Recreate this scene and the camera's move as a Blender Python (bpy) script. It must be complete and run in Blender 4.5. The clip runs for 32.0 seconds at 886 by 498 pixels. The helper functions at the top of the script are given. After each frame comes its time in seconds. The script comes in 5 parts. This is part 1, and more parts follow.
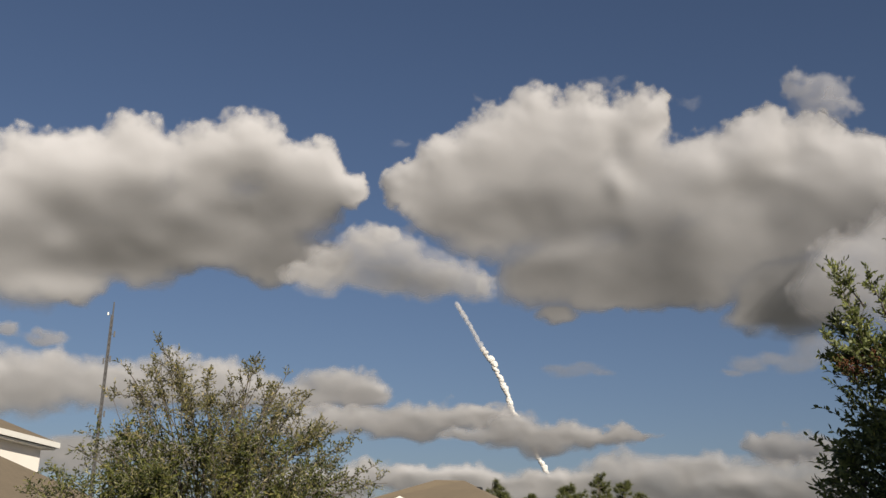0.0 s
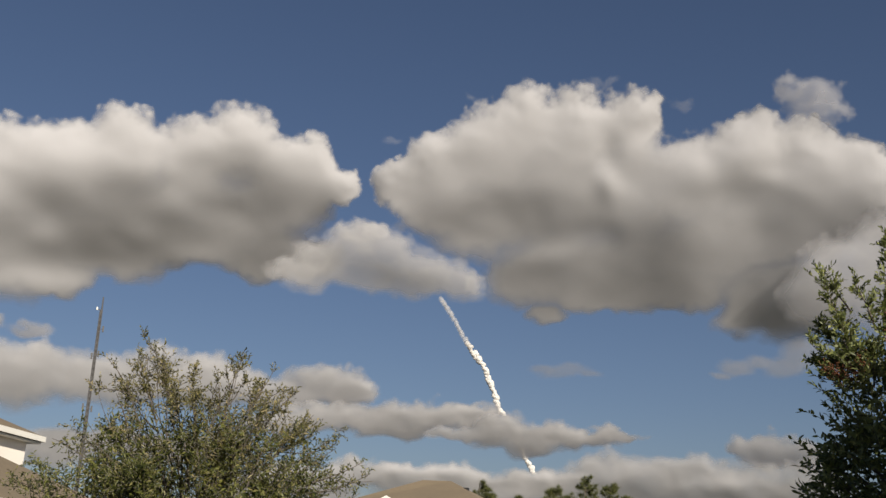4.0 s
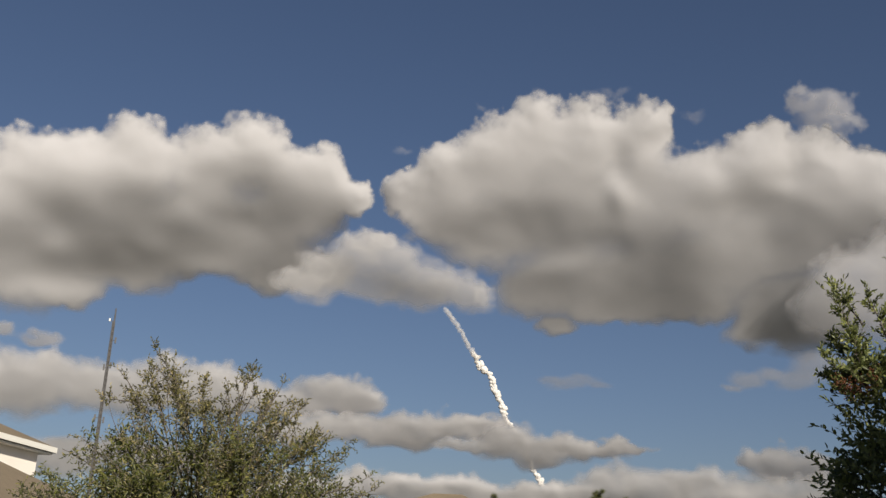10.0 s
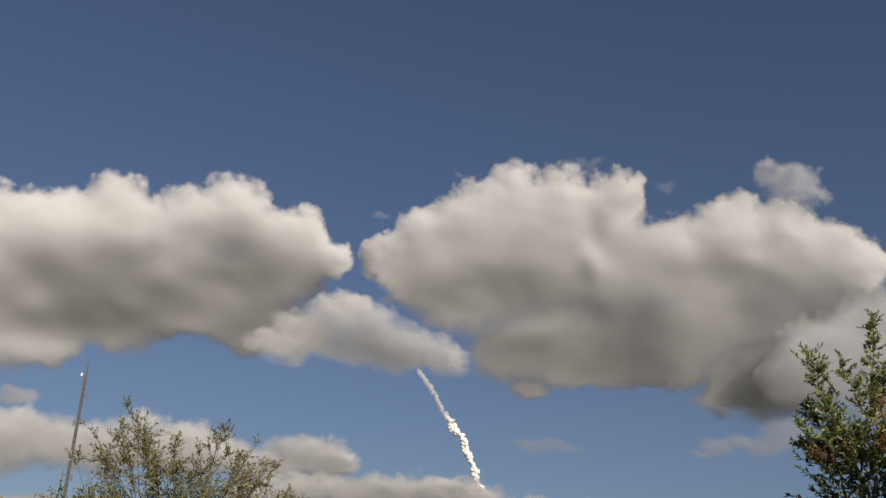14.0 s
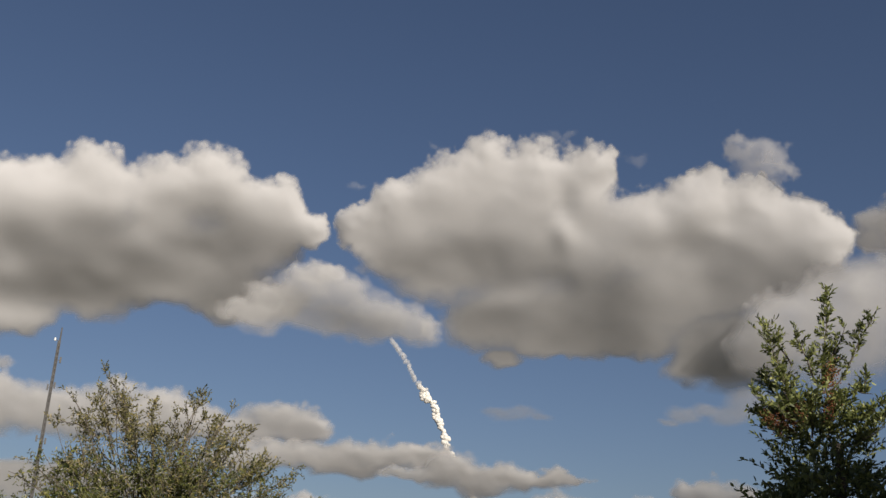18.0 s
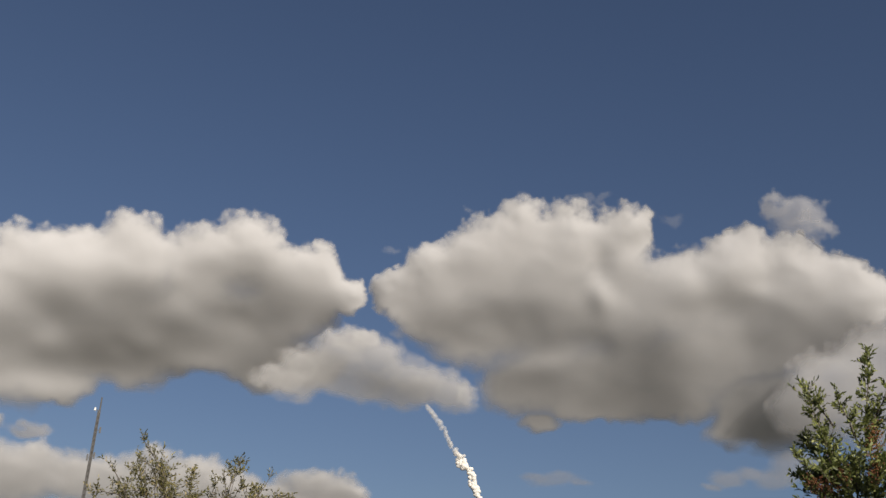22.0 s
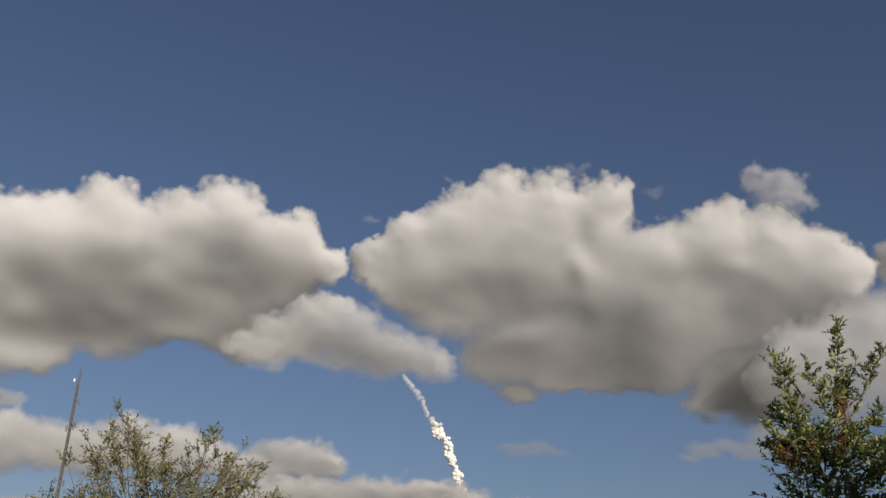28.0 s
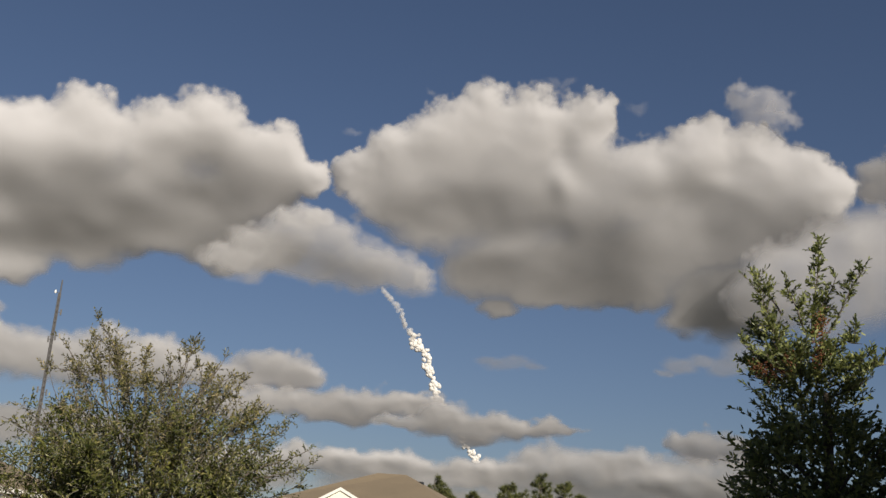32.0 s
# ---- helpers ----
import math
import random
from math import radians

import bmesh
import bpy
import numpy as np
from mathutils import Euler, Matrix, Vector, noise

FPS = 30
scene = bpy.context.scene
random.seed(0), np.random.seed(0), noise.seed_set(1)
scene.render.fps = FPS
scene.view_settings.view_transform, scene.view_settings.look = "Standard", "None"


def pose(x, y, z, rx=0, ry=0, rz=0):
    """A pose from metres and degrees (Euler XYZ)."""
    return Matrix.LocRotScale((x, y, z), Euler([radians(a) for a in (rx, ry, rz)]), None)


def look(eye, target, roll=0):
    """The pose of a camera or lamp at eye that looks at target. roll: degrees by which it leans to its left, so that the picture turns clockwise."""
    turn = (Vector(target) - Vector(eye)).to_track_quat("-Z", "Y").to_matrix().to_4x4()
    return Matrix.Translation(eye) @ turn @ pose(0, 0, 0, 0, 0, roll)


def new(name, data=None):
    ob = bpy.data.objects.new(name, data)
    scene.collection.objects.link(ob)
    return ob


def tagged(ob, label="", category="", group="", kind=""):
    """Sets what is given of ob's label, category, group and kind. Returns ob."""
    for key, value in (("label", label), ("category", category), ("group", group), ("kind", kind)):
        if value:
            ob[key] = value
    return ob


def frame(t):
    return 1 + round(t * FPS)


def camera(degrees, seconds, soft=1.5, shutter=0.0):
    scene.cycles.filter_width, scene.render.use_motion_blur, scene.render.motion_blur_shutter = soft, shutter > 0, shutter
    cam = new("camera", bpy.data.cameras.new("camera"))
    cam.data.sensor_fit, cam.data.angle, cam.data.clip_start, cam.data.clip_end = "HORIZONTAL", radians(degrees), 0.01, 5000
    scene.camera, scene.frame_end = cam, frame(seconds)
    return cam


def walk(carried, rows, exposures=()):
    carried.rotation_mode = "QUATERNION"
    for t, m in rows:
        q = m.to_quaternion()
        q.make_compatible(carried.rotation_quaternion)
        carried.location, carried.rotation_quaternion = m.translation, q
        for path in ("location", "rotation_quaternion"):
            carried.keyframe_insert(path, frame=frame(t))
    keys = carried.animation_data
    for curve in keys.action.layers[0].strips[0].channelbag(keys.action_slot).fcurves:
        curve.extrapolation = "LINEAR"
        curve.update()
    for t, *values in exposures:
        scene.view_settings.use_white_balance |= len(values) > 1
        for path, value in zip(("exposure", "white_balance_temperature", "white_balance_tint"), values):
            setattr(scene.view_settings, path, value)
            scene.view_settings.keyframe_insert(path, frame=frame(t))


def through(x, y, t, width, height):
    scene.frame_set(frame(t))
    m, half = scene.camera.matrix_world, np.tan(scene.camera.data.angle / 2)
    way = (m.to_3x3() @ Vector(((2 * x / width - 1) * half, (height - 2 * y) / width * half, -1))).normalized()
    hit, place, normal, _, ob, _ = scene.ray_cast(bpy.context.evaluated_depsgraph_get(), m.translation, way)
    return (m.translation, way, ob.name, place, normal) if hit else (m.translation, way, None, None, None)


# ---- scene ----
cam = camera(45.96, 32.0, soft=1.45)
PATH = [
    (0, (-0.119, 0.113, 1.639), (-1.069, 47.753, 16.791), 1.31),
    (0.5, (-0.114, 0.098, 1.640), (-0.899, 47.744, 16.781), 1.25),
    (1, (-0.113, 0.131, 1.640), (-0.857, 47.797, 16.720), 1.09),
    (1.5, (-0.098, 0.097, 1.638), (-0.817, 47.799, 16.606), 1.53),
    (2, (-0.099, 0.126, 1.636), (-0.825, 47.869, 16.471), 1.77),
    (2.5, (-0.101, 0.120, 1.632), (-0.569, 47.901, 16.356), 2.01),
    (3, (-0.112, 0.146, 1.626), (-0.600, 47.984, 16.162), 1.90),
    (3.5, (-0.093, 0.133, 1.628), (-0.618, 47.884, 16.446), 2.07),
    (5.5, (-0.096, 0.164, 1.628), (-0.631, 47.630, 17.335), 2.19),
    (6, (-0.095, 0.153, 1.623), (-0.429, 47.713, 17.048), 2.58),
    (6.5, (-0.096, 0.184, 1.622), (-0.339, 47.633, 17.385), 2.13),
    (7, (-0.073, 0.141, 1.614), (-0.169, 47.657, 17.178), 2.03),
    (7.5, (-0.093, 0.171, 1.614), (0.035, 47.711, 17.102), 2.28),
    (8, (-0.083, 0.142, 1.612), (-0.054, 47.732, 16.950), 2.18),
    (8.5, (-0.094, 0.129, 1.606), (-0.221, 47.684, 17.052), 2.38),
    (9, (-0.087, 0.127, 1.611), (-1.055, 47.588, 17.312), 2.65),
    (9.5, (-0.082, 0.151, 1.620), (-1.278, 47.664, 17.147), 2.38),
    (10, (-0.077, 0.154, 1.627), (-1.200, 47.597, 17.370), 2.55),
    (10.5, (-0.075, 0.153, 1.631), (-1.302, 47.714, 17.008), 3.21),
    (11, (-0.069, 0.190, 1.644), (-1.368, 47.580, 17.534), 3.19),
    (11.5, (-0.095, 0.195, 1.647), (-0.623, 47.103, 18.949), 2.71),
    (12, (-0.086, 0.184, 1.653), (-0.852, 46.705, 19.962), 3.23),
    (12.5, (-0.076, 0.175, 1.656), (-0.551, 46.568, 20.297), 3.38),
    (13, (-0.078, 0.181, 1.658), (-0.195, 46.625, 20.175), 3.27),
    (13.5, (-0.080, 0.187, 1.671), (-0.198, 46.608, 20.249), 2.87),
    (14, (-0.075, 0.139, 1.656), (-0.263, 46.616, 20.092), 3.08),
    (14.5, (-0.071, -0.138, 1.571), (0.332, 46.461, 19.692), 2.74),
    (16.5, (-0.063, -0.156, 1.581), (0.656, 46.648, 19.156), 3.01),
    (17, (-0.061, -0.146, 1.589), (0.727, 46.689, 19.079), 2.95),
    (17.5, (-0.058, -0.124, 1.593), (0.754, 46.759, 18.951), 3.05),
    (18, (-0.054, -0.123, 1.597), (0.999, 46.876, 18.625), 3.05),
    (18.5, (-0.049, -0.122, 1.602), (0.953, 47.061, 18.116), 3.27),
    (19, (-0.046, -0.128, 1.598), (1.020, 46.990, 18.294), 3.18),
    (19.5, (-0.049, -0.120, 1.592), (1.046, 46.953, 18.412), 3.21),
    (20, (-0.044, -0.117, 1.592), (0.467, 46.621, 19.348), 3.32),
    (20.5, (-0.053, -0.121, 1.595), (-0.107, 46.322, 20.115), 2.94),
    (21, (-0.046, -0.148, 1.589), (-0.062, 46.180, 20.397), 2.79),
    (21.5, (-0.032, -0.158, 1.587), (-0.677, 46.025, 20.736), 2.98),
    (22, (-0.038, -0.164, 1.580), (-0.895, 45.720, 21.427), 3.12),
    (22.5, (-0.032, -0.124, 1.585), (-1.150, 45.753, 21.435), 3.36),
    (23, (-0.029, -0.105, 1.573), (-0.602, 45.929, 21.081), 3.35),
    (23.5, (-0.021, -0.088, 1.588), (-0.313, 46.200, 20.490), 3.21),
    (24, (-0.019, -0.093, 1.577), (-0.586, 46.108, 20.684), 3.86),
    (24.5, (-0.010, -0.096, 1.579), (-0.630, 46.179, 20.508), 4.63),
    (26.5, (0.012, -0.094, 1.568), (-0.129, 46.241, 20.358), 3.17),
    (27, (0.017, -0.099, 1.569), (-0.481, 46.321, 20.143), 3.71),
    (27.5, (0.033, -0.092, 1.569), (-0.238, 46.412, 19.935), 3.82),
    (28, (0.035, -0.106, 1.561), (0.109, 46.247, 20.307), 3.14),
    (28.5, (0.036, -0.100, 1.558), (-0.452, 46.423, 19.872), 3.22),
    (28.6, (-0.002, -0.055, 1.554), (-0.231, 46.599, 19.535), 3.01),
    (28.8, (-0.005, -0.003, 1.551), (0.640, 47.451, 17.288), 2.76),
    (28.9, (0.011, -0.006, 1.553), (0.792, 47.884, 15.902), 2.71),
    (29, (0.035, -0.042, 1.564), (0.833, 48.257, 14.472), 2.75),
    (29.1, (0.024, -0.023, 1.552), (1.096, 48.581, 13.239), 2.70),
    (29.2, (0.028, -0.044, 1.552), (1.214, 48.701, 12.624), 2.76),
    (29.3, (0.044, -0.053, 1.554), (0.927, 48.676, 12.719), 2.81),
    (29.4, (0.040, -0.057, 1.564), (0.407, 48.594, 13.094), 3.55),
    (29.5, (0.041, -0.017, 1.576), (0.233, 48.563, 13.405), 3.11),
    (29.6, (0.041, -0.037, 1.570), (0.459, 48.447, 13.783), 3.00),
    (30, (0.029, -0.013, 1.574), (1.061, 48.345, 14.242), 3.66),
    (30.5, (0.037, 0.019, 1.574), (1.329, 48.284, 14.567), 4.41),
    (31, (0.039, -0.023, 1.566), (1.152, 47.596, 16.773), 3.10),
    (31.5, (0.034, -0.033, 1.559), (1.804, 47.714, 16.294), 3.03),
    (32, (0.034, -0.052, 1.547), (1.198, 47.615, 16.599), 3.52),
]
walk(cam, [(t, look(eye, target, roll)) for t, eye, target, roll in PATH])

# ---- light ----
scene.view_settings.exposure = 0.4
SUN_AZ, SUN_EL = 153.0, 27.0
world = bpy.data.worlds.new("sky")
scene.world = world
world.use_nodes = True
wn = world.node_tree.nodes
wn.clear()
sky = wn.new("ShaderNodeTexSky")
sky.sky_type = "NISHITA"
sky.sun_disc = False
sky.sun_elevation, sky.sun_rotation = radians(SUN_EL), radians(SUN_AZ)
sky.altitude, sky.air_density, sky.dust_density, sky.ozone_density = 0, 1.0, 1.1, 3.5
sky_bg = wn.new("ShaderNodeBackground")
sky_bg.inputs["Strength"].default_value = 0.044
sky_out = wn.new("ShaderNodeOutputWorld")
sky_tint = wn.new("ShaderNodeMix")
sky_tint.data_type, sky_tint.blend_type = "RGBA", "MULTIPLY"
sky_tint.inputs[0].default_value = 1.0
sky_tint.inputs[7].default_value = (1.07, 0.97, 0.99, 1)
world.node_tree.links.new(sky.outputs[0], sky_tint.inputs[6])
world.node_tree.links.new(sky_tint.outputs[2], sky_bg.inputs["Color"])
world.node_tree.links.new(sky_bg.outputs[0], sky_out.inputs["Surface"])

sun_way = Vector((math.sin(radians(SUN_AZ)) * math.cos(radians(SUN_EL)),
                  math.cos(radians(SUN_AZ)) * math.cos(radians(SUN_EL)), math.sin(radians(SUN_EL))))
sun = new("sun", bpy.data.lights.new("sun", "SUN"))
sun.data.energy, sun.data.angle, sun.data.color = 4.7, radians(0.53), (1.0, 0.93, 0.82)
sun.matrix_world = look(sun_way * 200, (0, 0, 0))


# ---- mesh and material tools ----
def part(name, bm, material, parent=None, label="", smooth=False):
    me = bpy.data.meshes.new(name)
    if smooth:
        for fc in bm.faces:
            fc.smooth = True
    bm.to_mesh(me)
    bm.free()
    me.materials.append(material)
    ob = new(name, me)
    if parent is not None:
        ob.parent = parent
    if label:
        ob["label"] = label
    return ob


def raw(name, verts, faces, material, parent=None, label="", smooth=False):
    me = bpy.data.meshes.new(name)
    me.from_pydata(verts, [], faces)
    if smooth:
        me.polygons.foreach_set("use_smooth", [True] * len(me.polygons))
    me.materials.append(material)
    me.update()
    ob = new(name, me)
    if parent is not None:
        ob.parent = parent
    if label:
        ob["label"] = label
    return ob


def empty(name, m=Matrix()):
    ob = new(name)
    ob.matrix_basis = m
    return ob


def box(bm, x0, x1, y0, y1, z0, z1, bevel=0.0):
    r = bmesh.ops.create_cube(bm, size=1, matrix=Matrix.Translation(((x0 + x1) / 2, (y0 + y1) / 2, (z0 + z1) / 2))
                              @ Matrix.Diagonal((x1 - x0, y1 - y0, z1 - z0, 1)))
    if bevel:
        bmesh.ops.bevel(bm, geom=list({e for v in r["verts"] for e in v.link_edges}), offset=bevel, segments=2, affect="EDGES")
    return bm


def boxed(x0, x1, y0, y1, z0, z1, bevel=0.0):
    return box(bmesh.new(), x0, x1, y0, y1, z0, z1, bevel)


def tube(bm, a, b, ra, rb, sides=6):
    a, b = Vector(a), Vector(b)
    q = (b - a).to_track_quat("Z", "Y")
    rings = []
    for p, r in ((a, ra), (b, rb)):
        rings.append([bm.verts.new(p + q @ Vector((r * math.cos(2 * math.pi * i / sides), r * math.sin(2 * math.pi * i / sides), 0))) for i in range(sides)])
    for i in range(sides):
        bm.faces.new((rings[0][i], rings[0][(i + 1) % sides], rings[1][(i + 1) % sides], rings[1][i]))
    bm.faces.new(rings[0][::-1])
    bm.faces.new(rings[1])
    return bm


def solid(bm, outline, depth_axis, d0, d1):
    """A flat outline (pairs of numbers) pushed out along x, y or z from d0 to d1."""
    def put(p, d):
        return {"x": (d, p[0], p[1]), "y": (p[0], d, p[1]), "z": (p[0], p[1], d)}[depth_axis]
    lo = [bm.verts.new(put(p, d0)) for p in outline]
    hi = [bm.verts.new(put(p, d1)) for p in outline]
    n = len(outline)
    bm.faces.new(lo)
    bm.faces.new(hi[::-1])
    for i in range(n):
        bm.faces.new((lo[i], hi[i], hi[(i + 1) % n], lo[(i + 1) % n]))
    bmesh.ops.recalc_face_normals(bm, faces=bm.faces[:])
    return bm


class Mat:
    """A small wrapper round a node material."""
    def __init__(self, name, rough=0.8, metal=0.0):
        self.m = bpy.data.materials.new(name)
        self.m.use_nodes = True
        self.nt = self.m.node_tree
        self.b = self.nt.nodes["Principled BSDF"]
        self.b.inputs["Roughness"].default_value = rough
        self.b.inputs["Metallic"].default_value = metal
        self.out = self.nt.nodes["Material Output"]

    def node(self, kind, **values):
        n = self.nt.nodes.new(kind)
        for k, v in values.items():
            n.inputs[k.replace("_", " ")].default_value = v
        return n

    def link(self, a, b):
        self.nt.links.new(a, b)

    def coords(self, which="Object"):
        return self.node("ShaderNodeTexCoord").outputs[which]

    def noise(self, scale, detail=4.0, rough=0.55, which="Object"):
        n = self.node("ShaderNodeTexNoise", Scale=scale, Detail=detail, Roughness=rough)
        self.link(self.coords(which), n.inputs["Vector"])
        return n.outputs["Fac"]

    def ramp(self, fac, stops):
        n = self.node("ShaderNodeValToRGB")
        el = n.color_ramp.elements
        while len(el) < len(stops):
            el.new(0.5)
        for e, (p, c) in zip(el, stops):
            e.position, e.color = p, (*c, 1)
        self.link(fac, n.inputs[0])
        return n.outputs[0]

    def mix(self, fac, a, b, blend="MIX"):
        n = self.node("ShaderNodeMix")
        n.data_type, n.blend_type = "RGBA", blend
        for sock, v in ((n.inputs[0], fac), (n.inputs[6], a), (n.inputs[7], b)):
            if isinstance(v, (int, float)):
                sock.default_value = v
            elif isinstance(v, tuple):
                sock.default_value = (*v, 1)
            else:
                self.link(v, sock)
        return n.outputs[2]

    def bump(self, height, strength=0.3, distance=0.01):
        n = self.node("ShaderNodeBump", Strength=strength, Distance=distance)
        self.link(height, n.inputs["Height"])
        self.link(n.outputs[0], self.b.inputs["Normal"])

    def color(self, c):
        if isinstance(c, tuple):
            self.b.inputs["Base Color"].default_value = (*c, 1)
        else:
            self.link(c, self.b.inputs["Base Color"])
        return self


def shade(c, k):
    return tuple(min(1, x * k) for x in c)


def plain(name, c, rough=0.7, metal=0.0, scale=6.0, vary=0.12, bump=0.1, dist=0.004):
    m = Mat(name, rough, metal)
    big = m.noise(scale * 0.15, 3)
    fine = m.noise(scale * 4, 5)
    col = m.ramp(big, [(0.3, shade(c, 1 - vary)), (0.7, shade(c, 1 + vary))])
    m.color(m.mix(0.35, col, m.ramp(fine, [(0.25, shade(c, 1 - vary)), (0.75, shade(c, 1 + vary))])))
    if bump:
        m.bump(fine, bump, dist)
    return m.m


def shingle_mat(name, c):
    m = Mat(name, 0.92)
    br = m.node("ShaderNodeTexBrick", Scale=1.0, Mortar_Size=0.02, Brick_Width=0.32, Row_Height=0.145, Bias=-0.2)
    br.inputs["Color1"].default_value = (*shade(c, 0.82), 1)
    br.inputs["Color2"].default_value = (*shade(c, 1.15), 1)
    br.inputs["Mortar"].default_value = (*shade(c, 0.6), 1)
    m.link(m.coords("UV"), br.inputs["Vector"])
    stain = m.ramp(m.noise(0.35, 4), [(0.35, shade(c, 0.74)), (0.7, shade(c, 1.2))])
    grain = m.ramp(m.noise(30, 3), [(0.3, shade(c, 0.8)), (0.7, shade(c, 1.2))])
    m.color(m.mix(0.4, m.mix(0.5, br.outputs["Color"], stain), grain))
    m.bump(br.outputs["Fac"], 0.4, -0.01)
    return m.m


def leaf_mat(name, dark, light, dry=None, through=0.42):
    """Leaves: each leaf its own tone, some light passes through."""
    m = Mat(name, 0.5)
    g = m.node("ShaderNodeNewGeometry").outputs["Random Per Island"]
    stops = [(0.0, dark), (0.86, light)] + ([(1.0, dry)] if dry else [])
    col = m.ramp(g, stops)
    blot = m.ramp(m.noise(1.3, 3), [(0.35, (0.78, 0.8, 0.75)), (0.65, (1.2, 1.15, 1.1))])
    col = m.mix(1.0, col, blot, "MULTIPLY")
    m.color(col)
    tr = m.node("ShaderNodeBsdfTranslucent")
    m.link(col, tr.inputs["Color"])
    mx = m.node("ShaderNodeMixShader", Fac=through)
    m.link(m.b.outputs[0], mx.inputs[1])
    m.link(tr.outputs[0], mx.inputs[2])
    m.link(mx.outputs[0], m.out.inputs["Surface"])
    return m.m


def cloud_mat(name, c, through=0.15):
    m = Mat(name, 1.0)
    df = m.node("ShaderNodeBsdfDiffuse")
    col = m.ramp(m.noise(0.012, 4), [(0.3, shade(c, 0.97)), (0.7, shade(c, 1.03))])
    m.link(col, df.inputs["Color"])
    tl = m.node("ShaderNodeBsdfTranslucent")
    m.link(col, tl.inputs["Color"])
    body = m.node("ShaderNodeMixShader", Fac=through)
    m.link(df.outputs[0], body.inputs[1])
    m.link(tl.outputs[0], body.inputs[2])
    at = m.node("ShaderNodeAttribute")
    at.attribute_name = "cover"
    tp = m.node("ShaderNodeBsdfTransparent")
    mx = m.node("ShaderNodeMixShader")
    m.link(at.outputs["Fac"], mx.inputs[0])
    m.link(tp.outputs[0], mx.inputs[1])
    m.link(body.outputs[0], mx.inputs[2])
    m.link(mx.outputs[0], m.out.inputs["Surface"])
    return m.m


# ---- smooth lattice noise on arrays ----
LATTICE = np.random.RandomState(7).rand(4096)


def lattice(ix, iy, iz):
    return LATTICE[(ix * 73 + iy * 1511 + iz * 2719) % 4093]


def vnoise(x, y, z=0.0):
    x, y = np.asarray(x, float), np.asarray(y, float)
    z = np.zeros_like(x) + z
    ix, iy, iz = np.floor(x).astype(int), np.floor(y).astype(int), np.floor(z).astype(int)
    fx, fy, fz = x - ix, y - iy, z - iz
    fx, fy, fz = (w * w * w * (w * (w * 6 - 15) + 10) for w in (fx, fy, fz))
    out = 0
    for dx in (0, 1):
        for dy in (0, 1):
            for dz in (0, 1):
                wgt = (fx if dx else 1 - fx) * (fy if dy else 1 - fy) * (fz if dz else 1 - fz)
                out = out + wgt * lattice(ix + dx, iy + dy, iz + dz)
    return out


def fbm(x, y, z=0.0, octaves=4, gain=0.5):
    s, a, tot = 0, 1.0, 0
    for o in range(octaves):
        k = 2.03 ** o
        s = s + a * (vnoise(x * k + 17.3 * o, y * k - 9.1 * o, z + 5.7 * o) - 0.5)
        tot += a
        a *= gain
    return 2 * s / tot


# ---- clouds: lumps of cumulus over a flat base; azimuth, elevation and half sizes in degrees ----
LEFT_CLOUD = [
    (-26.01, 16.67, 3.96, 3.66), (-24.16, 19.66, 3.35, 2.59), (-21.99, 20.39, 2.74, 2.20), (-19.02, 21.31, 2.59, 2.56),
    (-15.17, 21.59, 2.74, 2.29), (-12.55, 22.34, 2.59, 2.38), (-9.97, 21.38, 2.13, 2.07), (-8.57, 22.00, 1.52, 1.52),
    (-7.70, 21.69, 1.28, 1.71), (-6.69, 20.96, 1.16, 1.10), (-6.42, 20.58, 1.10, 0.91), (-20.36, 18.02, 4.88, 2.74),
    (-15.05, 18.86, 4.57, 2.59), (-10.33, 19.16, 3.35, 2.13), (-21.93, 15.67, 3.66, 1.83), (-18.56, 16.22, 3.66, 1.77),
    (-15.67, 16.94, 2.74, 1.46), (-11.66, 17.15, 3.35, 1.68), (-21.63, 14.11, 2.13, 0.91), (-7.90, 20.52, 1.83, 1.59),
    (-8.75, 16.70, 2.44, 1.40), (-24.30, 14.97, 3.66, 2.44), (-10.72, 15.96, 2.13, 0.85),
]
TAIL_CLOUD = [
    (-6.76, 17.39, 1.89, 1.52), (-4.48, 17.34, 2.29, 1.71), (-2.13, 16.52, 2.13, 1.40), (0.03, 16.03, 1.46, 1.22),
    (-5.64, 15.93, 3.35, 1.04), (-2.72, 15.85, 3.05, 1.04), (-8.52, 15.98, 2.44, 1.10), (-6.21, 18.37, 1.68, 0.79),
    (-4.92, 18.55, 1.04, 0.55), (1.02, 15.77, 0.67, 0.85), (-9.49, 16.13, 1.83, 0.85), (-8.62, 16.83, 1.71, 1.10),
]
RIGHT_CLOUD = [
    (-3.22, 21.10, 1.83, 1.77), (-0.92, 21.90, 2.74, 2.13), (1.73, 22.99, 2.74, 2.74), (3.73, 24.33, 2.29, 2.38),
    (6.48, 24.09, 2.74, 2.32), (9.54, 24.11, 2.29, 2.01), (10.89, 24.72, 0.85, 1.22), (1.27, 19.34, 3.81, 2.29),
    (5.23, 20.61, 4.57, 3.35), (9.89, 20.69, 4.27, 3.35), (13.83, 21.27, 3.35, 2.68), (16.43, 22.11, 2.59, 2.68),
    (19.25, 21.68, 2.74, 2.50), (21.69, 21.22, 2.13, 2.13),
    (22.82, 20.73, 1.68, 1.37), (21.26, 19.54, 2.13, 1.68), (17.28, 17.53, 1.68, 1.34), (19.40, 18.18, 2.44, 1.52),
]
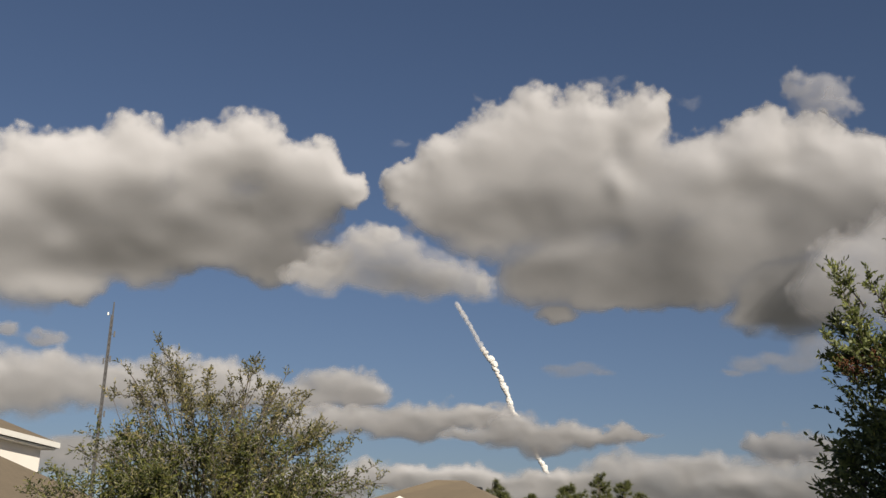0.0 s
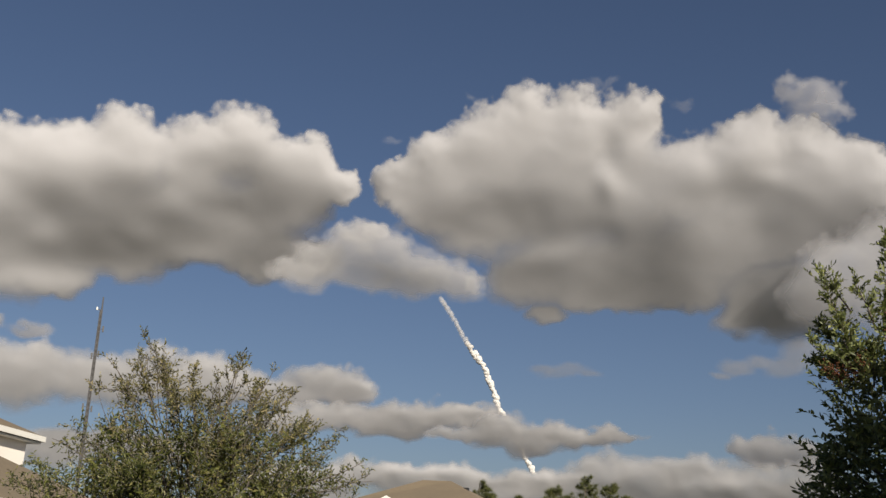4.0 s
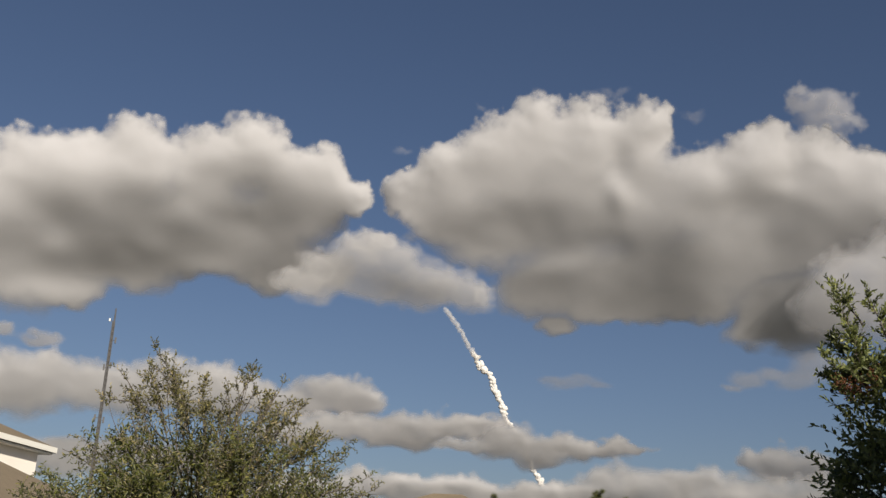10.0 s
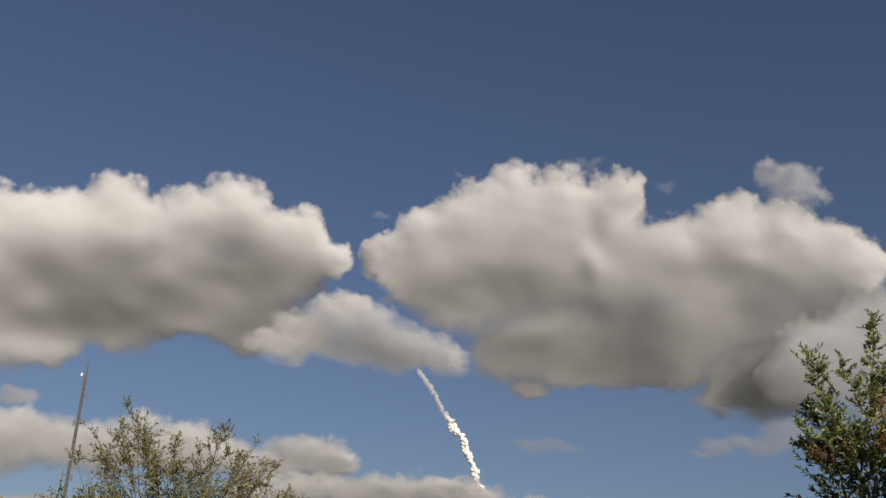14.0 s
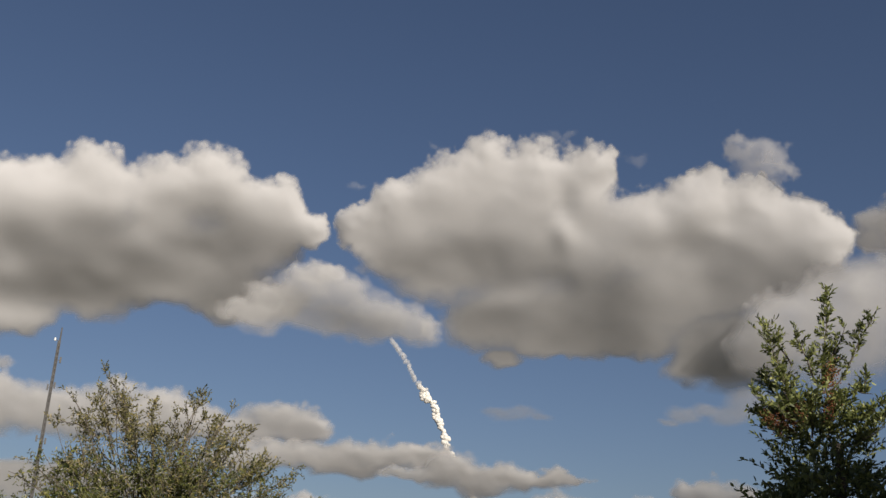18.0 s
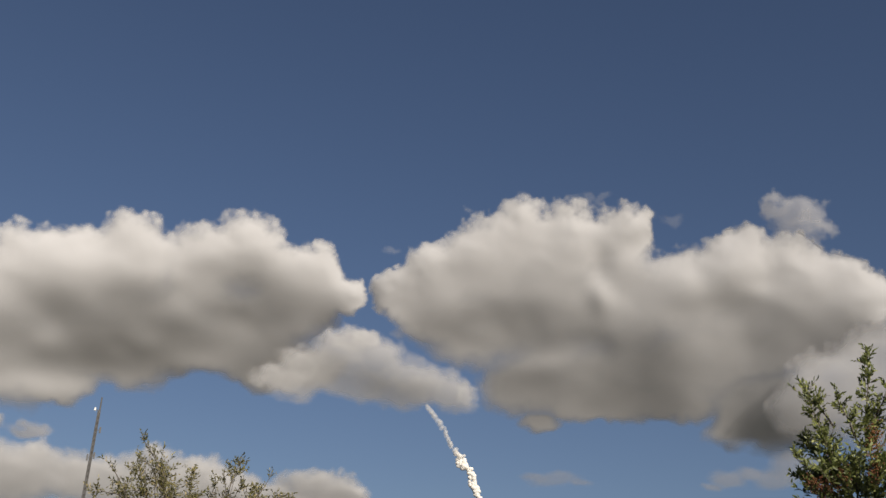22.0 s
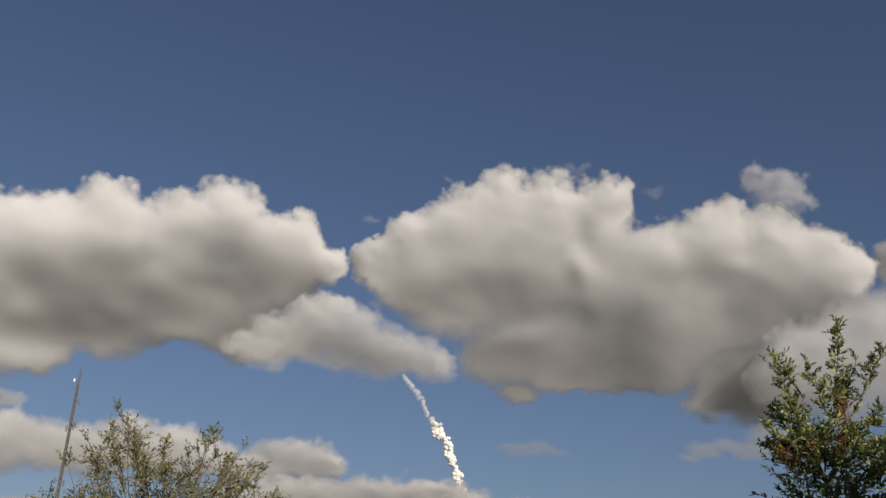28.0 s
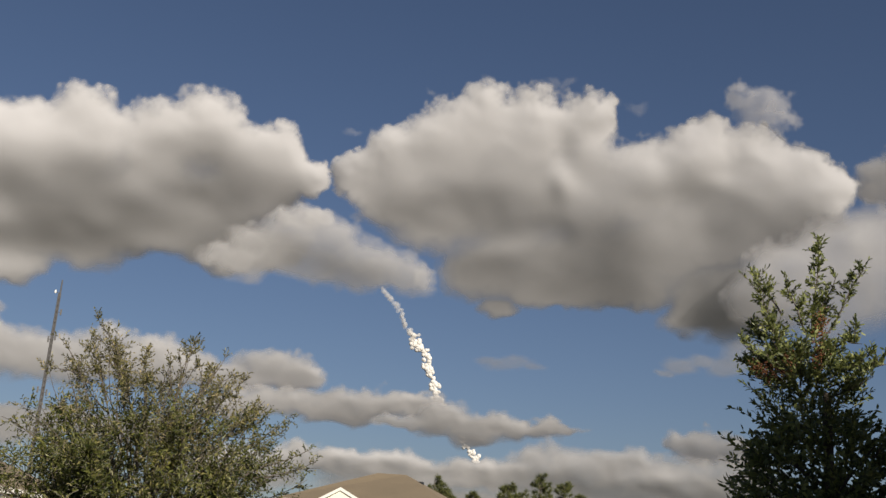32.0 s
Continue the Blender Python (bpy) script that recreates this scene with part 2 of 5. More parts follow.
RIGHT_CLOUD += [
    (23.28, 20.52, 1.37, 1.52), (3.74, 16.31, 2.29, 1.83), (6.34, 16.87, 3.66, 2.44), (10.56, 16.95, 4.27, 2.44),
    (14.39, 17.57, 3.96, 2.74), (17.87, 18.71, 3.96, 2.74), (21.25, 19.16, 2.90, 1.83), (5.12, 14.33, 1.46, 0.73),
    (8.64, 15.37, 3.35, 1.10), (12.46, 15.42, 2.74, 1.04), (-1.46, 20.13, 2.59, 1.89), (15.85, 14.04, 1.89, 1.28),
    (16.65, 15.10, 2.44, 1.37), (18.30, 14.77, 3.05, 2.29), (16.48, 23.58, 1.37, 1.46),
]
SCRAPS = [
    (-4.04, 23.33, 0.7, 0.3), (7.80, 26.74, 0.9, 0.3), (8.79, 26.64, 0.5, 0.3), (12.48, 25.31, 0.6, 0.4),
    (0.19, 25.80, 0.4, 0.3), (11.39, 25.62, 0.5, 0.5),
]
LOBE = [
    (21.05, 16.04, 3.20, 2.59), (23.75, 17.24, 2.74, 2.29), (25.79, 17.69, 2.74, 2.13), (23.29, 14.91, 3.66, 2.44),
    (26.67, 15.32, 3.66, 2.74), (19.51, 15.04, 2.13, 1.83),
]
BEHIND = [
    (26.22, 20.80, 1.59, 1.46), (27.94, 20.97, 2.44, 2.13), (25.30, 20.12, 0.85, 0.73),
]
WISP_CLOUD = [
    (19.46, 25.42, 1.46, 1.22), (19.25, 26.13, 0.79, 0.61), (20.54, 24.89, 1.28, 0.98), (18.51, 25.64, 0.73, 0.73),
    (21.29, 24.39, 0.79, 0.43), (19.88, 24.35, 1.68, 0.91),
]
LOW_LEFT = [
    (-21.18, 9.54, 2.74, 1.46), (-18.70, 9.68, 2.74, 1.52), (-16.17, 10.10, 2.74, 1.46), (-13.47, 9.77, 2.74, 1.40),
    (-11.37, 9.81, 1.83, 1.28), (-7.09, 10.15, 2.13, 1.22), (-5.36, 9.97, 1.37, 1.04), (-9.21, 9.53, 2.44, 1.04),
    (-23.57, 9.24, 3.05, 1.68), (-25.57, 8.70, 3.05, 1.68), (-20.20, 6.15, 2.74, 0.98), (-17.17, 6.43, 2.74, 0.85),
    (-22.84, 5.89, 3.05, 1.04), (-14.00, 6.40, 3.05, 0.79),
]
SMALL_LEFT = [
    (-22.45, 11.67, 1.2, 0.4), (-24.35, 11.78, 0.7, 0.4),
]
BAND = [
    (-7.50, 8.30, 2.74, 0.85), (-4.73, 8.53, 2.44, 0.91), (-2.56, 8.70, 2.44, 0.98), (-0.68, 8.83, 2.13, 0.91),
    (1.07, 8.70, 1.52, 0.73), (-3.75, 7.99, 3.66, 0.55), (-9.31, 7.99, 2.44, 0.79),
]
BAND_LOW = [
    (0.03, 7.79, 1.68, 0.55), (1.92, 7.76, 1.83, 0.79), (4.12, 7.64, 2.13, 0.98), (5.99, 7.83, 1.83, 0.67),
    (7.23, 7.90, 0.91, 0.37), (4.15, 6.97, 1.22, 0.43),
    (2.49, 8.00, 2.29, 1.04), (4.45, 7.71, 2.44, 0.91), (7.20, 7.88, 2.29, 0.55), (8.76, 7.99, 1.52, 0.30),
]
LOWEST = [
    (-4.77, 5.61, 2.44, 0.79), (-2.29, 5.48, 2.74, 0.91), (0.20, 5.34, 2.74, 0.91), (2.70, 5.19, 2.74, 0.98),
    (5.49, 5.05, 2.74, 1.04), (7.62, 5.78, 2.13, 1.40), (10.07, 5.59, 2.74, 1.40), (12.79, 5.57, 2.74, 1.40),
    (15.46, 5.38, 2.74, 1.52), (18.06, 5.19, 3.05, 1.52), (8.90, 4.18, 3.66, 1.22), (13.40, 4.11, 3.96, 1.22),
    (-0.34, 4.24, 4.57, 1.10), (-7.16, 4.97, 2.74, 1.10), (-10.11, 4.44, 3.05, 1.22), (4.33, 3.62, 4.57, 0.91),
    (4.55, 5.30, 2.44, 0.73),
]
RIGHT_LOW = [
    (15.31, 7.46, 1.04, 0.67), (16.49, 7.35, 1.37, 0.91), (17.80, 7.23, 1.52, 0.85), (16.34, 6.75, 1.68, 0.55),
]
FAINT = [
    (5.83, 11.33, 1.68, 0.43), (4.87, 11.40, 0.91, 0.27), (7.26, 11.14, 0.76, 0.21),
]
UNDER = [
    (15.17, 11.48, 1.10, 0.55), (16.38, 11.84, 0.91, 0.43), (17.56, 11.49, 1.22, 0.67), (14.40, 11.02, 0.61, 0.24),
    (18.77, 12.08, 1.52, 0.91),
]
# folds: azimuth, elevation, half sizes, steepness (over 0: an overhang, under 0: a ledge that faces up)
LEFT_FOLDS = [
    (-18.81, 19.33, 5.57, 1.24, 0.30), (-19.91, 17.20, 4.64, 1.49, 0.38), (-10.33, 19.16, 3.10, 1.73, 0.12), (-19.93, 15.70, 4.33, 1.11, 0.20),
    (-16.03, 19.20, 1.05, 0.74, -0.24), (-22.57, 16.74, 0.93, 0.80, -0.26), (-21.63, 14.11, 1.98, 0.62, -0.22), (-14.50, 16.34, 1.36, 0.50, -0.20),
    (-6.91, 22.03, 0.87, 1.24, -0.10), (-13.22, 23.57, 2.04, 0.99, -0.08), (-14.86, 21.64, 1.24, 1.49, 0.10), (-8.80, 17.16, 2.17, 1.24, 0.10),
]
RIGHT_FOLDS = [
    (-0.76, 19.70, 3.22, 1.39, 0.20), (-2.94, 21.75, 2.17, 1.55, 0.24), (-0.65, 22.86, 2.48, 1.36, 0.16), (3.58, 19.92, 3.41, 1.73, 0.14),
    (8.55, 22.12, 0.68, 0.80, -0.42), (10.55, 20.53, 2.48, 1.39, -0.20), (13.11, 16.96, 3.90, 1.39, 0.11), (5.98, 18.02, 3.10, 0.62, -0.18),
    (4.72, 16.35, 3.10, 1.11, 0.08), (10.24, 15.40, 3.22, 0.93, 0.08), (5.13, 14.08, 1.67, 0.40, -0.10), (7.15, 24.72, 2.72, 1.24, -0.16),
    (16.48, 23.48, 1.67, 1.11, -0.34), (19.89, 21.94, 2.79, 1.30, -0.26), (12.88, 22.99, 1.67, 0.99, -0.20), (21.90, 20.02, 4.02, 2.35, -0.22),
    (17.20, 17.51, 3.41, 1.98, -0.20), (13.84, 21.89, 3.72, 0.93, -0.10),
]
TAIL_FOLDS = [
    (-5.82, 17.79, 2.04, 0.62, -0.10), (-4.36, 16.04, 3.90, 0.87, 0.08), (-3.62, 15.01, 3.72, 0.43, -0.12), (0.84, 16.08, 0.68, 0.99, -0.12),
    (-1.84, 17.01, 1.73, 0.56, -0.10),
]
LOBE_FOLDS = [
    (17.78, 16.74, 2.17, 1.05, -0.24), (23.52, 17.99, 2.79, 1.36, -0.34), (21.62, 15.87, 4.02, 1.86, -0.22),
]
LOWEST_FOLDS = [
    (-2.35, 6.18, 1.86, 0.28, -0.35), (-0.47, 6.00, 1.24, 0.31, -0.35), (4.84, 5.84, 1.86, 0.25, -0.30), (-4.70, 4.79, 2.48, 0.77, 0.18),
    (0.23, 4.95, 4.02, 0.74, 0.16), (9.33, 6.07, 1.55, 0.56, -0.22), (12.43, 5.43, 1.24, 0.37, -0.25), (14.57, 5.64, 0.93, 0.43, -0.26),
    (11.30, 4.75, 4.64, 1.11, 0.10), (15.75, 4.66, 2.79, 1.05, 0.07), (7.33, 5.24, 2.17, 0.80, 0.12), (17.49, 5.90, 1.86, 0.43, -0.15),
]

CLOUD_WHITE = cloud_mat("cloud_white", (0.446, 0.438, 0.441))


def blurred(f, k):
    """A wide soft mean over k cells each way."""
    for axis in (0, 1):
        for _ in range(3):
            pad = np.concatenate([np.repeat(np.take(f, [0], axis), k + 1, axis), f, np.repeat(np.take(f, [-1], axis), k, axis)], axis)
            c = np.cumsum(pad, axis)
            n = f.shape[axis]
            hi, lo = [slice(None)] * 2, [slice(None)] * 2
            hi[axis], lo[axis] = slice(2 * k + 1, 2 * k + 1 + n), slice(0, n)
            f = (c[tuple(hi)] - c[tuple(lo)]) / (2 * k + 1)
    return f


def max_over(P, u, wide):
    """Height of the lumps' tops along the cloud, smoothed."""
    top = np.full(u.size, -90.0)
    for a, e, rx, rz in P:
        k = 1 - ((u - a) / rx) ** 2
        top = np.maximum(top, np.where(k > 0, e + rz * np.sqrt(np.clip(k, 0, 1)), -90))
    top = np.maximum(top, P[:, 1].min())
    n = max(1, round(wide / (u[1] - u[0])))
    return blurred(top[:, None].repeat(2, 1), n)[:, 0]


def cloud_field(puffs, far, base_el, slope, seed, cell=0.065, thin=1.0, edge=0.5, ragged=1.0, bulge=1.0, mottle=1.0, grain=1.0, rim=0.0, lean=0.0, folds=()):
    """Grid of directions with the near and far distance and the cover of a cloud."""
    P = np.array(puffs)
    m = 1.6
    u = np.arange((P[:, 0] - P[:, 2]).min() - m, (P[:, 0] + P[:, 2]).max() + m, cell)
    v = np.arange((P[:, 1] - P[:, 3]).min() - m, (P[:, 1] + P[:, 3]).max() + m, cell)
    U, V = np.meshgrid(u, v, indexing="ij")
    wu1 = 0.5 * fbm(U * 0.45, V * 0.6, seed, 2) + 0.3 * fbm(U * 1.1, V * 1.4, seed + 3, 2)
    wv1 = 0.4 * fbm(U * 0.45, V * 0.6, seed + 21, 2) + 0.3 * fbm(U * 1.1, V * 1.4, seed + 33, 2)
    roof = max_over(P, u, 1.1)[:, None] - rim if rim else base_el
    under = V - roof - (0.7 if rim else 1.3) * fbm(U * 0.13, V * 0.2, seed + 70, 2)
    crown = 1 / (1 + np.exp(-under / 1.0))
    nap = 0.25 + 0.75 * crown
    wu = wu1 + nap * (0.17 * fbm(U * 2.2, V * 2.6, seed + 6, 3) + 0.08 * fbm(U * 4.7, V * 5.5, seed + 9, 3))
    wv = wv1 + nap * (0.17 * fbm(U * 2.2, V * 2.6, seed + 36, 3) + 0.08 * fbm(U * 4.7, V * 5.5, seed + 39, 3))
    X, Y = U + wu * ragged, V + wv * ragged
    XS, YS = U + wu1 * ragged, V + wv1 * ragged
    deg = far * math.pi / 180
    dens, hump, best = 0, 0, []
    for a, e, rx, rz in P:
        h = np.clip(1.2 - ((X - a) / rx) ** 2 - ((Y - e) / rz) ** 2, 0, 1)
        dens = dens + h ** 3
        best.append(1 - ((U - a) / rx) ** 2 - ((V - e) / rz) ** 2)
        dz = (YS - e) / rz
        g = np.clip(1.3 - ((XS - a) / rx) ** 2 - np.where(dz > 0, dz, dz * 0.5) ** 2, 0, 2)
        hump = hump + (min(rx, rz) * deg * 0.6 * g) ** 4
    dens, hump = dens ** (1 / 3), hump ** 0.25 * bulge
    fine, broad = blurred(hump, max(1, round(0.28 / grain / cell))), blurred(hump, max(1, round(0.8 / cell)))
    hump = crown * fine + (1 - crown) * broad
    hump = hump + deg * bulge * (0.15 * fbm(XS * 0.28, YS * 0.75, seed + 50, 2) + mottle * (0.036 + 0.032 * crown) * fbm(XS * 0.8 * grain ** 0.5, YS * 1.7 * grain, seed + 55, 3) / grain
                                 + crown * (0.17 * (0.5 - np.abs(fbm(X * 1.3, Y * 1.5, seed + 64, 3))) + 0.03 * fbm(X * 3.5, Y * 4, seed + 60, 2)))
    hump = crown * blurred(hump, max(1, round(0.1 / grain / cell))) + (1 - crown) * blurred(hump, max(1, round((0.45 if grain < 1.5 else 0.16) / grain / cell)))
    sway = fbm(U * 0.4, V * 0.5, seed + 91, 2)
    for a, e, ru, rv, k in folds:
        loose = sway * min(1, ru / 4)
        du, dv = (U + 0.9 * loose - a) / ru, (V + 0.6 * loose - e) / rv
        hump = hump + k * rv * deg * dv * np.exp(-0.5 * dv ** 2 - du ** 2)
    hump = crown * hump + (1 - crown) * blurred(hump, max(1, round(0.2 / grain / cell)))
    tuck = slope * deg * 1.1 * np.log1p(np.exp(-np.clip(under / 1.1, -30, 30))) + lean * deg * (V - V.mean())
    soft = edge * (1 + 0.5 * (1 - crown))
    alpha = np.clip((dens + 0.44 * fbm(U * 2.4, V * 2.6, seed + 80, 5) * np.clip(1.2 - 1.6 * dens, 0, 1) * nap) / soft, 0, 1)
    alpha = alpha * alpha * (3 - 2 * alpha) * thin * np.clip(dens * 12, 0, 1)
    ca, sa, ce, se = np.cos(np.radians(U)), np.sin(np.radians(U)), np.cos(np.radians(V)), np.sin(np.radians(V))
    grids, normals = [], []
    for d, turn in ((far - hump + tuck, 1), (far + 0.35 * hump + tuck, -1)):
        g = np.stack([d * sa * ce, d * ca * ce, d * se], -1)
        nn = np.cross(np.gradient(g, axis=0), np.gradient(g, axis=1)) * turn
        grids.append(g)
        normals.append(nn / np.linalg.norm(nn, axis=-1, keepdims=True))
    return u, v, grids, normals, alpha, np.argmax(np.array(best), 0)


DRIFTING = []
# drift of each layer over the clip, as parts of its distance: sideways, onward, upward, and a gust onward in mid-clip
WIND_LEFT, WIND_TAIL = (0.0064, -0.0823, -0.0123, 0.0229), (-0.0162, -0.145, -0.0221, 0.0288)
WIND_RIGHT, WIND_LOW = (-0.0103, -0.0347, 0.0089, 0.0238), (-0.0146, -0.0287, 0.0096, 0.0221)


def cloud(label, wind, puffs, far, base_el, slope, seed, **more):
    u, v, grids, normals, alpha, owner = cloud_field(puffs, far, base_el, slope, seed, **more)
    ok = alpha > 0.004
    cells = ok[:-1, :-1] | ok[1:, :-1] | ok[:-1, 1:] | ok[1:, 1:]
    n = u.size * v.size
    pts = np.concatenate([g.reshape(-1, 3) for g in grids])
    nrm = np.concatenate([g.reshape(-1, 3) for g in normals])
    al = np.concatenate([alpha.ravel(), alpha.ravel()]).astype(np.float32)
    ob = tagged(empty("cloud"), label, "cloud", "clouds")
    for k in range(len(puffs)):
        ii, jj = np.nonzero(cells & (owner[:-1, :-1] == k))
        if ii.size < 4:
            continue
        quad = np.stack([ii * v.size + jj, (ii + 1) * v.size + jj, (ii + 1) * v.size + jj + 1, ii * v.size + jj + 1], 1)
        faces = np.concatenate([quad, quad[:, ::-1] + n])
        used, inv = np.unique(faces, return_inverse=True)
        lump = raw("billow", pts[used].tolist(), inv.reshape(faces.shape).tolist(), CLOUD_WHITE, ob, smooth=True)
        lump.data.attributes.new("cover", "FLOAT", "POINT").data.foreach_set("value", al[used])
        lump.data.normals_split_custom_set_from_vertices(nrm[used].tolist())
    DRIFTING.append((ob, far, wind))
    return ob


cloud("large white cumulus cloud with a flat grey base", WIND_LEFT, LEFT_CLOUD, 2180, 20.9, 0.52, 1, rim=2.2, edge=0.8, bulge=0.7, mottle=0.3, folds=LEFT_FOLDS)
cloud("lower ragged white cumulus cloud trailing under the large one", WIND_TAIL, TAIL_CLOUD, 2110, 17.2, 0.36, 4, rim=0.9, edge=1.35, bulge=0.4, mottle=0.7, folds=TAIL_FOLDS)
cloud("huge billowing white cumulus cloud with dark grey underside", WIND_RIGHT, RIGHT_CLOUD, 2300, 23.2, 0.34, 7, rim=2.5, edge=0.8, bulge=0.56, mottle=0.25, folds=RIGHT_FOLDS)
cloud("faint torn vapour scraps round the cloud tops", WIND_RIGHT, SCRAPS, 2290, 15.0, 0.0, 51, bulge=0.4, thin=0.2, edge=2.4, ragged=0.9, lean=0.2)
cloud("pale lower lobe of cloud under the huge one", WIND_RIGHT, LOBE, 2270, 18.0, 0.06, 41, rim=1.8, edge=1.4, bulge=0.6, folds=LOBE_FOLDS)
cloud("pale grey cloud behind the huge one", WIND_RIGHT, BEHIND, 2330, 18.0, 0.3, 43, rim=1.5, edge=1.0, thin=0.85, bulge=0.3)
cloud("small torn wisp of white cloud above the huge one", WIND_RIGHT, WISP_CLOUD, 2420, 19.0, 0.0, 11, bulge=0.6, thin=0.55, edge=1.8, ragged=1.6, lean=0.22)
cloud("low grey and white stratocumulus cloud", WIND_LOW, LOW_LEFT, 4030, 12.2, 0.35, 15, thin=0.95, mottle=3.2, grain=1.6, rim=0.5, edge=0.9, bulge=0.5, lean=-0.3)
cloud("small pale cloud fragment over the low cloud", WIND_LOW, SMALL_LEFT, 3990, 12.4, 0.5, 18, thin=0.6, edge=0.9, bulge=0.5)
cloud("long flat grey cloud bank with pale top", WIND_LOW, BAND, 3960, 9.9, 0.4, 21, mottle=3, grain=1.7, ragged=1.0, edge=1.0, rim=0.4, bulge=0.5, lean=-0.28)
cloud("flat ragged grey cloud bank below another", WIND_LOW, BAND_LOW, 3950, 8.4, 0.4, 22, thin=0.98, mottle=3, grain=1.7, ragged=1.0, edge=1.15, rim=0.4, bulge=0.5, lean=-0.28)
cloud("lowest long grey cloud bank near the horizon", WIND_LOW, LOWEST, 3950, 8.4, 0.42, 25, thin=0.96, folds=LOWEST_FOLDS, mottle=4, grain=1.8, ragged=1.2, edge=1.05, rim=0.4, bulge=0.55, lean=-0.3)
cloud("small flat cloud low beside the tree", WIND_LOW, RIGHT_LOW, 4000, 7.2, 0.4, 28, grain=1.6, thin=0.75, edge=0.9, rim=0.5, bulge=0.5, lean=-0.3)
cloud("faint thin scrap of cloud", WIND_LOW, FAINT, 3900, 10.8, 0.3, 31, thin=0.36, edge=1.6, ragged=0.4, bulge=0.3, lean=-0.4)
cloud("ragged grey cloud scraps under the huge cloud", WIND_RIGHT, UNDER, 2040, 12.6, 0.15, 35, thin=0.62, edge=1.6, ragged=0.6, bulge=0.5, lean=-0.3)


# ---- materials of the place ----
STUCCO_CREAM = plain("stucco_cream", (0.84, 0.79, 0.62), 0.9, scale=5, vary=0.05, bump=0.3, dist=0.01)
STUCCO_PEACH = plain("stucco_peach", (0.64, 0.53, 0.40), 0.9, scale=5, vary=0.05, bump=0.3, dist=0.01)
STUCCO_PINK = plain("stucco_pale", (0.88, 0.80, 0.70), 0.9, scale=5, vary=0.05, bump=0.3, dist=0.01)
TRIM = plain("trim_white", (0.76, 0.73, 0.65), 0.6, vary=0.04, bump=0.05)
SHINGLE = shingle_mat("roof_shingle", (0.195, 0.15, 0.094))
SHINGLE_GREY = shingle_mat("roof_shingle_grey", (0.16, 0.131, 0.084))
GLASS = plain("window_glass", (0.14, 0.125, 0.105), 0.35, vary=0.2, bump=0)
MUNTIN = plain("muntin", (0.56, 0.53, 0.46), 0.7, vary=0.05, bump=0)
BLIND = plain("blind", (0.5, 0.47, 0.40), 0.8, vary=0.1, bump=0)
DARK = plain("dark_opening", (0.05, 0.04, 0.035), 0.8)
STONE = plain("column_stone", (0.62, 0.50, 0.38), 0.9, scale=9, vary=0.35, bump=0.5, dist=0.02)
METAL_GREY = plain("painted_metal", (0.32, 0.32, 0.31), 0.5, 0.4)
STEEL = plain("mast_steel", (0.07, 0.066, 0.063), 0.7, 0.0, vary=0.2)
BLACK_METAL = plain("black_metal", (0.04, 0.04, 0.04), 0.5, 0.5)
DISH_WHITE = plain("dish_grey", (0.78, 0.75, 0.69), 0.5, vary=0.08)
GLOBE = plain("lamp_globe", (0.42, 0.40, 0.36), 0.35, vary=0.06, bump=0)
BARK = plain("bark", (0.11, 0.09, 0.07), 0.95, scale=14, vary=0.35, bump=0.8, dist=0.02)
TWIG = plain("twig_bark", (0.20, 0.175, 0.14), 0.95, scale=14, vary=0.3, bump=0)
BARK_PALE = plain("bark_pale", (0.30, 0.27, 0.23), 0.95, scale=14, vary=0.3, bump=0.6, dist=0.01)
CAR_DARK = plain("car_paint_dark", (0.035, 0.03, 0.03), 0.25, 0.3, vary=0.1, bump=0)
DOOR_WHITE = plain("garage_door", (0.80, 0.77, 0.68), 0.6, vary=0.04, bump=0.05)
WREATH = plain("wreath", (0.20, 0.07, 0.04), 0.9, scale=30, vary=0.5)


def ground_mat():
    m = Mat("grass_ground", 0.95)
    big = m.ramp(m.noise(0.05, 5), [(0.35, (0.10, 0.108, 0.08)), (0.6, (0.16, 0.158, 0.14)), (0.75, (0.23, 0.215, 0.195))])
    fine = m.ramp(m.noise(12, 4), [(0.3, (0.6, 0.6, 0.6)), (0.7, (1.3, 1.3, 1.28))])
    m.color(m.mix(1.0, big, fine, "MULTIPLY"))
    m.bump(m.noise(20, 4), 0.6, 0.05)
    return m.m


ASPHALT = plain("asphalt", (0.055, 0.055, 0.055), 0.95, scale=8, vary=0.2, bump=0.5, dist=0.01)
CONCRETE = plain("concrete", (0.42, 0.40, 0.36), 0.9, scale=6, vary=0.15, bump=0.3, dist=0.005)

# ---- ground ----
bm = bmesh.new()
bmesh.ops.create_circle(bm, cap_ends=True, segments=96, radius=4900)
tagged(part("ground", bm, ground_mat()), "grassy ground of a housing estate, green and dry patches", "ground", kind="structure")
tagged(part("road", boxed(-60, 60, 34, 41, -0.1, 0.02), ASPHALT), "grey asphalt street before the houses", "road", kind="structure")
for y0 in (33.85, 41.0):
    tagged(part("kerb", boxed(-60, 60, y0, y0 + 0.15, -0.1, 0.14), CONCRETE), "pale concrete kerb along the street", "kerb", kind="structure")
tagged(part("pavement", boxed(-60, 60, 42.6, 44.1, -0.1, 0.05), CONCRETE), "pale concrete pavement along the street", "pavement", kind="structure")
# unseen walls added behind and beside the viewer to shade the near tree
tagged(part("shade_wall_side", boxed(5.5, 5.9, -2.8, 9.4, 0, 5.3), STUCCO_PEACH), "unseen plain stuccoed wall beside the viewer, added to shade the tree", "wall", kind="structure")
